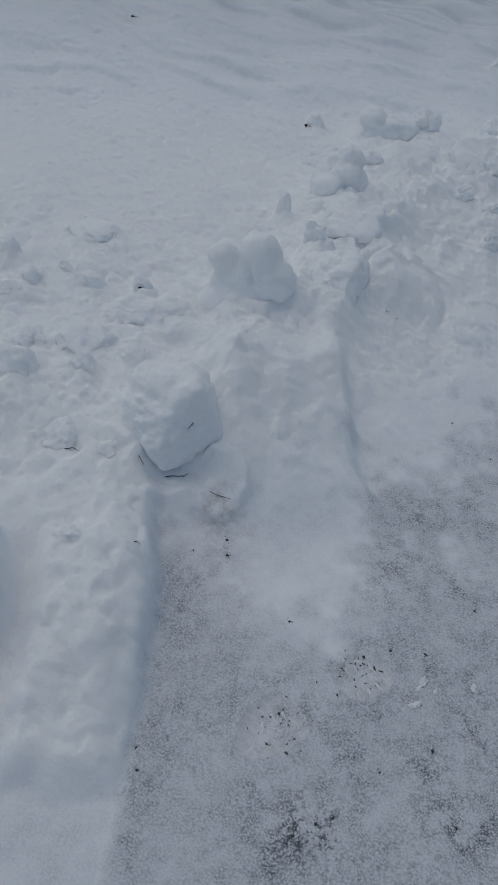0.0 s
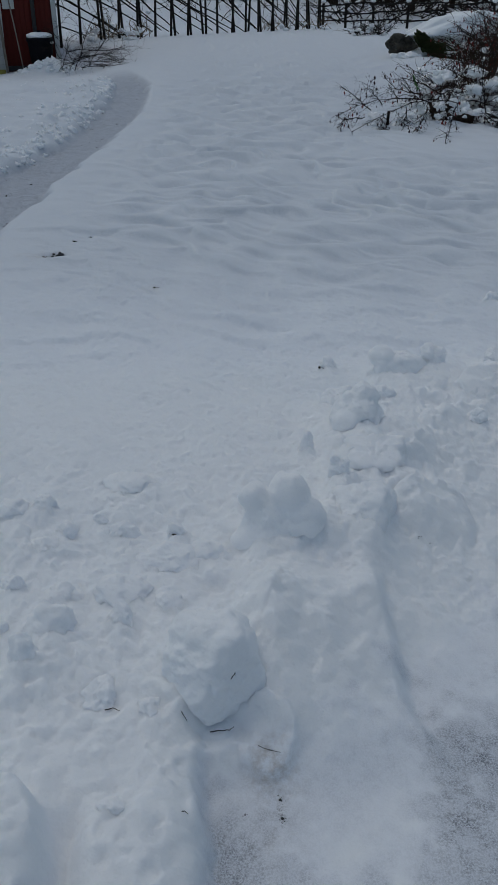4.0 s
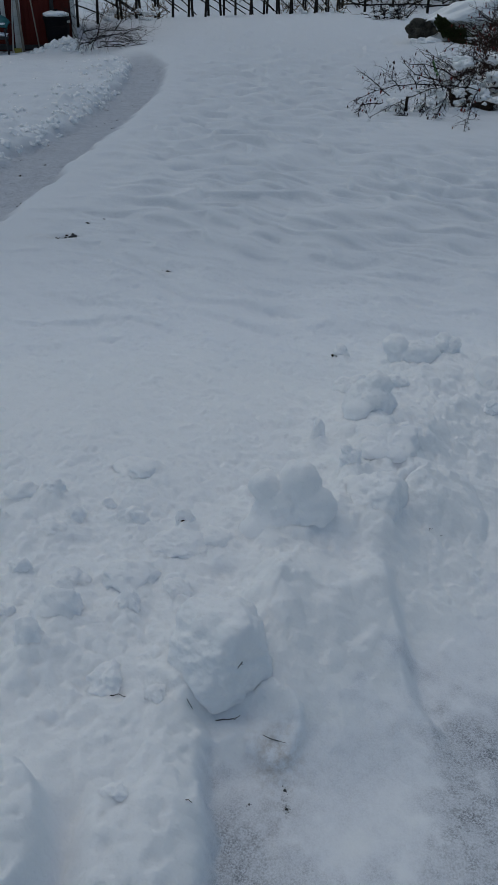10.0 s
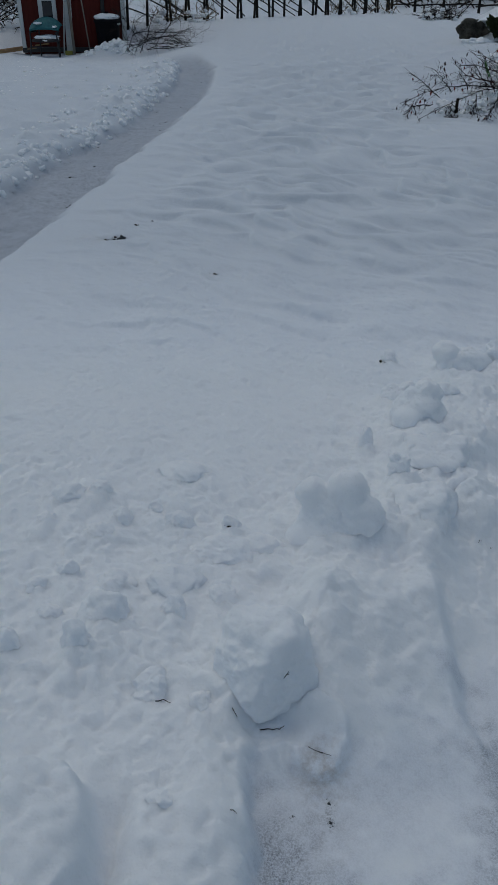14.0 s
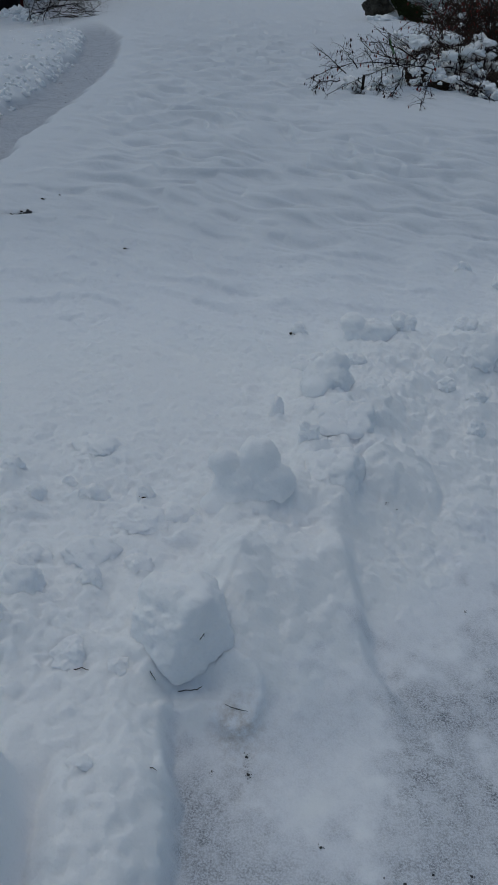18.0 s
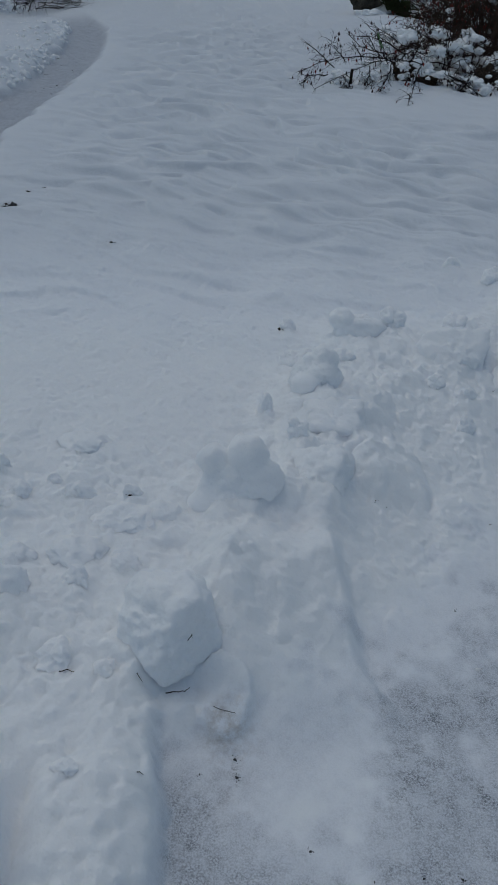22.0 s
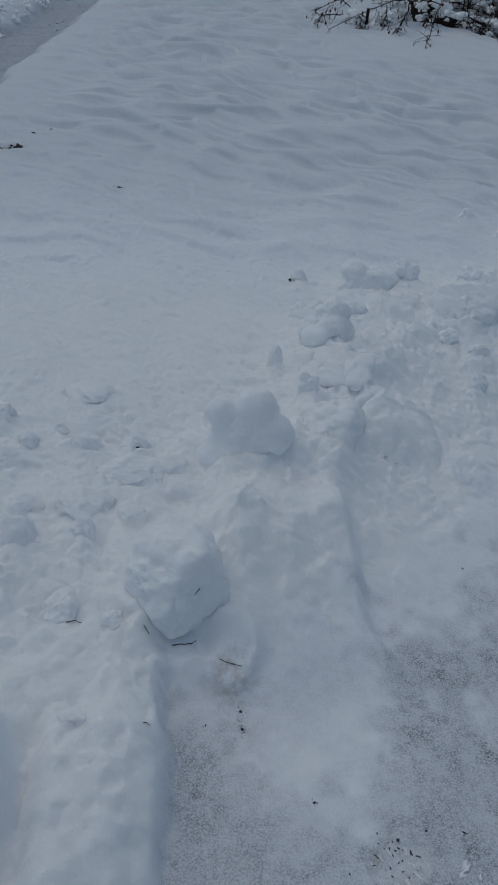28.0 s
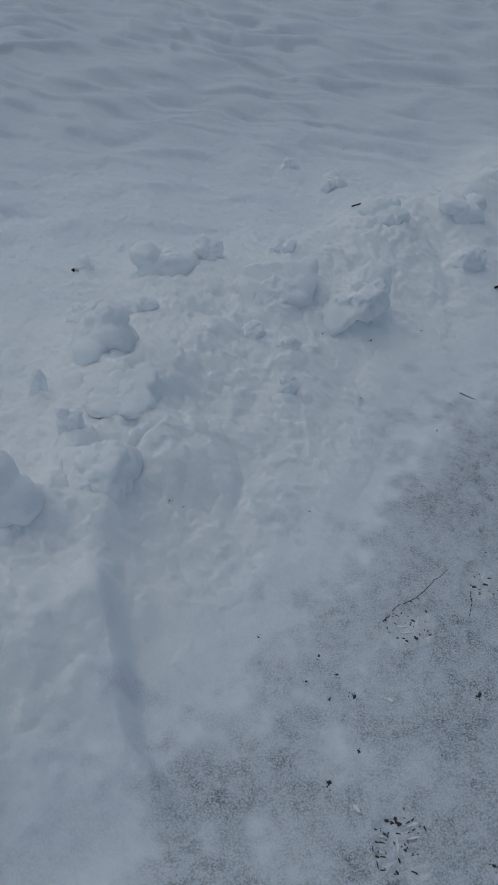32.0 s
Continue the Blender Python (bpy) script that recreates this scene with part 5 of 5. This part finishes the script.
def boulder():
    x, y = 3.75, 17.7
    z = height(x, y) - 0.03
    root = new("boulder")
    root.location = (x, y, z)
    part("stone", mesh_of("stone", *lump((0.27, 0.32, 0.19), 51, 2.4, 0.42, 5, (0, 10, 10), (-0.26, 0, 0.27)), STONE), root, "dark grey rounded stone")
    part("snow_cap", mesh_of("snow_cap", *lump((1.0, 0.60, 0.30), 52, 2.3, 0.34, 5, (0, -15, 0), (0.66, 0.28, 0.46)), SNOW), root, "thick cap of snow")
    rng = random.Random(8)
    for i in range(44):
        k = rng.random()
        u, v = -0.06 + 0.80 * k, 0.38 - 0.50 * k**1.5
        part("moss", mesh_of("moss", *lump((rng.uniform(0.04, 0.09), 0.06, rng.uniform(0.03, 0.09)), 60 + i, 2.2, 1.1, 4, (0, rng.uniform(-40, 40), 30 * i), (u, -0.40 - 0.06 * k, v + rng.uniform(-0.09, 0.09))), MOSS), root, "dark mossy tuft")
    sprigs = Tubes()
    for i in range(150):
        k = rng.random()
        at = Vector((-0.04 + 0.82 * k, -0.42 - 0.05 * k, 0.38 - 0.50 * k**1.5 + rng.uniform(-0.10, 0.08)))
        grow(sprigs, at, (rng.uniform(-0.6, 1.0), rng.uniform(-0.8, 0.0), rng.uniform(-0.5, 0.9)), rng.uniform(0.06, 0.14), 0.005, 1, rng, 0.1, 3, None, 3, 0.8)
    tagged(part("sprigs", sprigs.mesh("sprigs", MOSS), root, "dark green evergreen sprigs"), "", "", "", "stuff")
    for i in range(11):
        part("snow_patch", mesh_of("snow_patch", *lump((rng.uniform(0.12, 0.20), 0.2, rng.uniform(0.07, 0.12)), 90 + i, 2.2, 0.7, 4, (0, 0, 30 * i), (-0.35 + 0.10 * i, -0.42 - 0.02 * (i % 3), 0.06 - 0.024 * i)), SNOW), root)
    return tagged(root, "mossy grey boulder under a thick snow cap", "boulder")


boulder()


def snow_bits(name, spots, parent, label=""):
    """Cushions of snow resting on twigs, as one mesh; spots: x, y, z, radius."""
    pieces = [lump((r, r * 0.85, r * 0.6), 9.1 * i + r * 70, 2.1, 0.75, 3 if r > 0.035 else 2, (0, 0, 40 * i), (x, y, z)) for i, (x, y, z, r) in enumerate(spots)]
    ob = part(name, mesh_of(name, *joined(pieces), SNOW), parent, label)
    return tagged(ob, "", "", "", "stuff")


def leaf_bits(name, spots, rng, mat, parent, size=(0.012, 0.026), label=""):
    """Hanging hips or withered leaves, as one mesh."""
    verts, faces = [], []
    for p in spots:
        s = rng.uniform(*size)
        a, b = rng.uniform(0, 6.28), rng.uniform(-0.5, 0.5)
        side = Vector((math.cos(a), math.sin(a), b)) * s * 0.55
        deep = Vector((-math.sin(a), math.cos(a), 0)) * s * 0.35
        top, low = Vector(p), Vector(p) - Vector((rng.uniform(-0.3, 0.3) * s, rng.uniform(-0.3, 0.3) * s, 2 * s))
        mid = top.lerp(low, 0.5)
        n = len(verts)
        verts += [top, mid + side, mid + deep, mid - side, mid - deep, low]
        faces += [(n, n + 1, n + 2), (n, n + 2, n + 3), (n, n + 3, n + 4), (n, n + 4, n + 1), (n + 5, n + 2, n + 1), (n + 5, n + 3, n + 2), (n + 5, n + 4, n + 3), (n + 5, n + 1, n + 4)]
    ob = part(name, mesh_of(name, verts, faces, mat), parent, label)
    return tagged(ob, "", "", "", "stuff")


# Stems of the rose bush, each by its foot, middle and tip: those that arch low over the snow, and those that stand up.
LOW_STEMS = (((2.45, 9.35, 0.27), (1.91, 9.35, 0.27), (1.22, 8.98, 0.01)), ((2.16, 9.45, 0.27), (1.64, 9.50, 0.30), (1.09, 9.50, 0.13)), ((2.07, 9.2, 0.27), (2.02, 9.1, 0.16), (1.88, 8.88, 0.01)),
             ((2.40, 9.2, 0.28), (2.25, 8.8, 0.17), (2.05, 8.22, 0.0)), ((1.42, 9.4, 0.12), (1.21, 9.4, 0.11), (1.12, 9.2, 0.0)), ((1.88, 9.4, 0.24), (1.86, 9.35, 0.12), (1.83, 9.25, 0.02)),
             ((1.62, 9.35, 0.18), (1.60, 9.3, 0.06), (1.61, 9.1, 0.0)), ((2.28, 9.7, 0.27), (2.42, 9.7, 0.37), (2.57, 9.7, 0.30)), ((2.75, 9.5, 0.18), (2.85, 9.2, 0.14), (3.02, 8.95, 0.02)))
HIGH_STEMS = (((1.50, 9.55, 0.17), (1.32, 9.55, 0.31), (1.19, 9.55, 0.42)), ((1.62, 9.5, 0.25), (1.50, 9.5, 0.38), (1.42, 9.5, 0.46)), ((2.10, 9.5, 0.24), (2.01, 9.5, 0.42), (1.94, 9.5, 0.53)),
              ((2.04, 9.5, 0.26), (1.92, 9.5, 0.41), (1.83, 9.5, 0.51)), ((2.38, 9.6, 0.25), (2.50, 9.6, 0.52), (2.58, 9.6, 0.60)), ((1.80, 9.5, 0.27), (1.72, 9.5, 0.38), (1.68, 9.5, 0.45)),
              ((2.82, 9.9, 0.05), (2.86, 9.9, 0.38), (2.79, 9.9, 0.85)), ((2.93, 10.0, 0.05), (2.92, 10.0, 0.35), (2.88, 10.0, 0.80)), ((3.26, 10.1, 0.05), (3.24, 10.1, 0.45), (3.22, 10.1, 0.95)),
              ((3.40, 10.2, 0.05), (3.42, 10.2, 0.5), (3.40, 10.2, 1.30)))


def rose_bush():
    rng = random.Random(77)
    root = new("rose_bush")
    root.location = (0.12, 0.0, 0.0)
    tips = []
    for high, stems in ((False, LOW_STEMS), (True, HIGH_STEMS)):
        for foot, middle, tip in stems:
            a, m, b = Vector(foot), Vector(middle), Vector(tip)
            c = 2 * m - (a + b) / 2
            line = []
            for i in range(11):
                t = i / 10
                p = a * (1 - t) ** 2 + c * 2 * t * (1 - t) + b * t * t
                p = p + Vector((rng.uniform(-1, 1), rng.uniform(-1, 1), rng.uniform(-1, 1))) * 0.014
                p.z = max(p.z, height(p.x, p.y) + 0.008) if i > 1 else p.z
                line.append(p)
            tubes = Tubes()
            thick = 0.0085 if foot[1] > 9.85 else 0.0060
            tubes.add(line, thick, 0.0028, 5)
            many = 1 if foot[1] > 9.85 else 2 if high else 4
            for p, q in zip(line[1:], line[2:]):
                for _ in range(many):
                    d = (q - p).normalized() * 0.8 + Vector((rng.uniform(-1, 1), rng.uniform(-1, 1), rng.uniform(-1.0, 0.75)))
                    grow(tubes, p.lerp(q, rng.random()), d, rng.uniform(0.05, 0.17), 0.0021, 1, rng, 0.12, 3, tips, 3, 1.1)
            part("stem", tubes.mesh("stem", BARK), root, "thin dark bare stem with twigs")
    t = Tubes()
    t.add([(1.672, 9.4, height(1.672, 9.4) - 0.05), (1.674, 9.4, 0.08), (1.68, 9.4, 0.19)], 0.020, 0.016, 7)
    part("stump", t.mesh("stump", BARK), root, "short upright dark stem")
    rng.shuffle(tips)
    leaf_bits("withered_foliage", tips[:130], rng, HIP, root, (0.012, 0.026), "dark withered hips and leaves")
    leaf_bits("red_leaves", tips[130:185], rng, REDLEAF, root, (0.012, 0.024), "dark red hips")
    leaf_bits("green_leaves", [Vector((1.95 + 0.014 * i, 9.5, 0.56 - 0.030 * i)) for i in range(5)], rng, GREENLEAF, root, (0.022, 0.036), "single green leaf")
    spots = []
    for _ in range(40):
        x, y = rng.uniform(1.45, 2.75), rng.uniform(9.35, 9.8)
        spots.append((x, y, height(x, y) + rng.uniform(0.0, 0.20) * ease(1.3, 2.0, x), rng.uniform(0.025, 0.075)))
    snow_bits("snow", spots, root, "cushions of snow on the branches")
    return tagged(root, "bare rose bush with dark hips and snow", "bush")


rose_bush()


def leaf_mound(x, y, w, h, seed):
    """A low clump of dead leaves and roots that the snow has left bare on its near side."""
    rng, tubes = random.Random(seed), Tubes()
    root = new("leaf_mound")
    z = height(x, y)
    part("litter", mesh_of("litter", *lump((w, w * 0.5, h), seed, 2.3, 0.7, 5, (0, 0, 10), (x, y, z + h * 0.2)), LITTER), root)
    for i in range(60):
        a = Vector((x + rng.uniform(-w, w), y - w * 0.35 + rng.uniform(-0.05, 0.05), z + rng.uniform(0.0, h * 0.8)))
        tubes.add(bent(a, a + Vector((rng.uniform(-0.14, 0.14), rng.uniform(-0.10, 0.02), rng.uniform(-0.03, 0.07))), 0.02, 3, rng, 0.01), 0.003, 0.0015, 3)
    tagged(part("stalks", tubes.mesh("stalks", THICKET), root, "dry brown stalks"), "", "", "", "stuff")
    snow_bits("snow", [(x + rng.uniform(-w, w), y + rng.uniform(0, w * 0.5), z + h * rng.uniform(0.6, 0.9), rng.uniform(0.04, 0.07)) for _ in range(14)], root, "cover of snow")
    return tagged(root, "mound of dead brown leaves under snow", "leaf mound", "leaf mounds under the bushes")


leaf_mound(2.50, 9.85, 0.13, 0.11, 21)
leaf_mound(2.64, 9.62, 0.19, 0.09, 22)
leaf_mound(3.50, 9.80, 0.15, 0.15, 23)
leaf_mound(3.10, 9.45, 0.12, 0.08, 24)


def thicket(name, box, count, length, seed, label, mat, snow=60, snow_r=(0.05, 0.13), leaves=0, level=2, up=0.8, leafmat=None, thick=0.009):
    """A dense bare shrub that fills box: x0, x1, y0, y1, height."""
    rng, tubes, tips = random.Random(seed), Tubes(), []
    x0, x1, y0, y1, h = box
    root = new(name)
    for i in range(count):
        x, y = rng.uniform(x0, x1), rng.uniform(y0, y1)
        z = height(x, y) + (rng.uniform(0, 0.6) * h if i % 3 else 0)
        way = (rng.uniform(-0.9, 0.9), rng.uniform(-0.8, 0.6), rng.uniform(0.1, 1.0) * up + 0.1)
        grow(tubes, (x, y, z), way, length * rng.uniform(0.6, 1.1), thick * rng.uniform(0.6, 1.3), level, rng, 0.12, 3, tips, 4, 0.9)
    tagged(part("crown", tubes.mesh("crown", mat), root), "", "", "", "stuff")
    if leaves:
        rng.shuffle(tips)
        leaf_bits("leaves", tips[:leaves], rng, leafmat, root, (0.012, 0.028))
    spots = []
    for i in range(snow):
        x, y = rng.uniform(x0, x1), rng.uniform(y0 - 0.1, y1)
        spots.append((x, y, height(x, y) + h * rng.random() ** 1.7, rng.uniform(*snow_r)))
    snow_bits("snow", spots, root)
    return tagged(root, label, "bush")


thicket("red_bush", (3.65, 5.4, 12.2, 13.8, 1.15), 600, 0.60, 91, "dense red-brown bush with withered leaves", THICKET, 70, (0.03, 0.07), 2000, 2, 0.9, REDLEAF, 0.008)
thicket("low_bush", (2.55, 3.9, 9.95, 11.6, 0.45), 190, 0.48, 92, "snow-laden low dark bush", THICKET, 170, (0.04, 0.11), 420, 2, 0.5, HIP, 0.007)
thicket("front_bush", (2.85, 3.75, 9.15, 9.75, 0.14), 60, 0.28, 93, "low bare twigs poking through snow", BARK, 30, (0.03, 0.07), 80, 1, 0.4, HIP, 0.006)
thicket("tall_bush", (4.0, 6.2, 10.4, 12.2, 1.5), 260, 0.8, 94, "tall dark bush with snow on its twigs", THICKET, 90, (0.04, 0.10), 300, 2, 0.9, REDLEAF, 0.010)
thicket("snowy_shrub", (3.25, 4.25, 23.6, 24.4, 0.30), 60, 0.45, 95, "low dark shrub laden with snow", BARK, 40, (0.04, 0.08), 0, 2, 0.6, None, 0.012)
thicket("boulder_shrub", (4.3, 5.4, 16.6, 17.4, 0.35), 60, 0.5, 96, "dark green-brown shrub beside the boulder", MOSS, 50, (0.05, 0.11), 0, 2, 0.6, None, 0.014)
thicket("grass_tuft", (-3.8, -2.2, 22.3, 24.0, 0.25), 60, 0.40, 97, "tufts of dry brown grass along the fence", DRYGRASS, 20, (0.05, 0.1), 0, 1, 1.2, None, 0.010)
thicket("grass_tuft", (1.0, 3.2, 27.9, 30.6, 0.25), 46, 0.45, 98, "tufts of dry brown grass along the fence", DRYGRASS, 20, (0.05, 0.1), 0, 1, 1.2, None, 0.010)
thicket("shed_shrub", (-8.2, -6.4, 21.5, 24.0, 1.2), 70, 0.9, 99, "bare shrub behind the shed", BARK, 25, (0.06, 0.12), 0, 2, 0.9, None, 0.014)

thicket("wood_edge", (3.2, 10.5, 32.6, 36.5, 1.6), 190, 1.3, 101, "dark brush at the edge of the woods", BARK, 60, (0.06, 0.14), 0, 2, 0.9, None, 0.022)
thicket("wood_edge", (-9.0, 2.6, 34.0, 40.0, 0.6), 60, 0.9, 102, "sparse bare brush on the snowy slope", THICKET, 20, (0.06, 0.12), 0, 2, 0.9, None, 0.014)

# ---- woods on the far slope ----


def far_tree(seed):
    rng = random.Random(seed)
    tall = rng.uniform(5.0, 8.0)
    root = new("tree")
    trunk, crown = Tubes(), Tubes()
    trunk.add([(0, 0, -0.2), (rng.uniform(-0.1, 0.1), 0, tall * 0.5), (rng.uniform(-0.2, 0.2), 0, tall)], 0.11, 0.03, 7)
    for i in range(34):
        z = tall * (0.03 + 0.95 * i / 34)
        a = rng.uniform(0, 6.28)
        grow(crown, (0, 0, z), (math.cos(a), math.sin(a), rng.uniform(-0.2, 0.3)), rng.uniform(0.7, 1.5) * (1.1 - 0.7 * z / tall), 0.028, 2, rng, 0.12, 3, None, 3, 0.7)
    part("trunk", trunk.mesh("trunk", BARK), root)
    part("crown", crown.mesh("crown", BARK), root)
    return root


kinds = [far_tree(401), far_tree(402), far_tree(403)]
rng = random.Random(17)
spots = [(rng.uniform(4.2, 17), rng.uniform(35, 46)) for _ in range(44)] + [(rng.uniform(-14, 4), rng.uniform(46, 62)) for _ in range(16)]
for i, (x, y) in enumerate(spots):
    m = pose(x, y, height(x, y) - 0.1, 0, 0, rng.uniform(0, 360)) @ Matrix.Scale(rng.uniform(0.8, 1.3), 4)
    t = kinds[i] if i < 3 else copy_thing(kinds[i % 3], m)
    t.matrix_basis = m
    tagged(t, "dark bare tree on the snowy slope", "tree", "trees on the far slope")
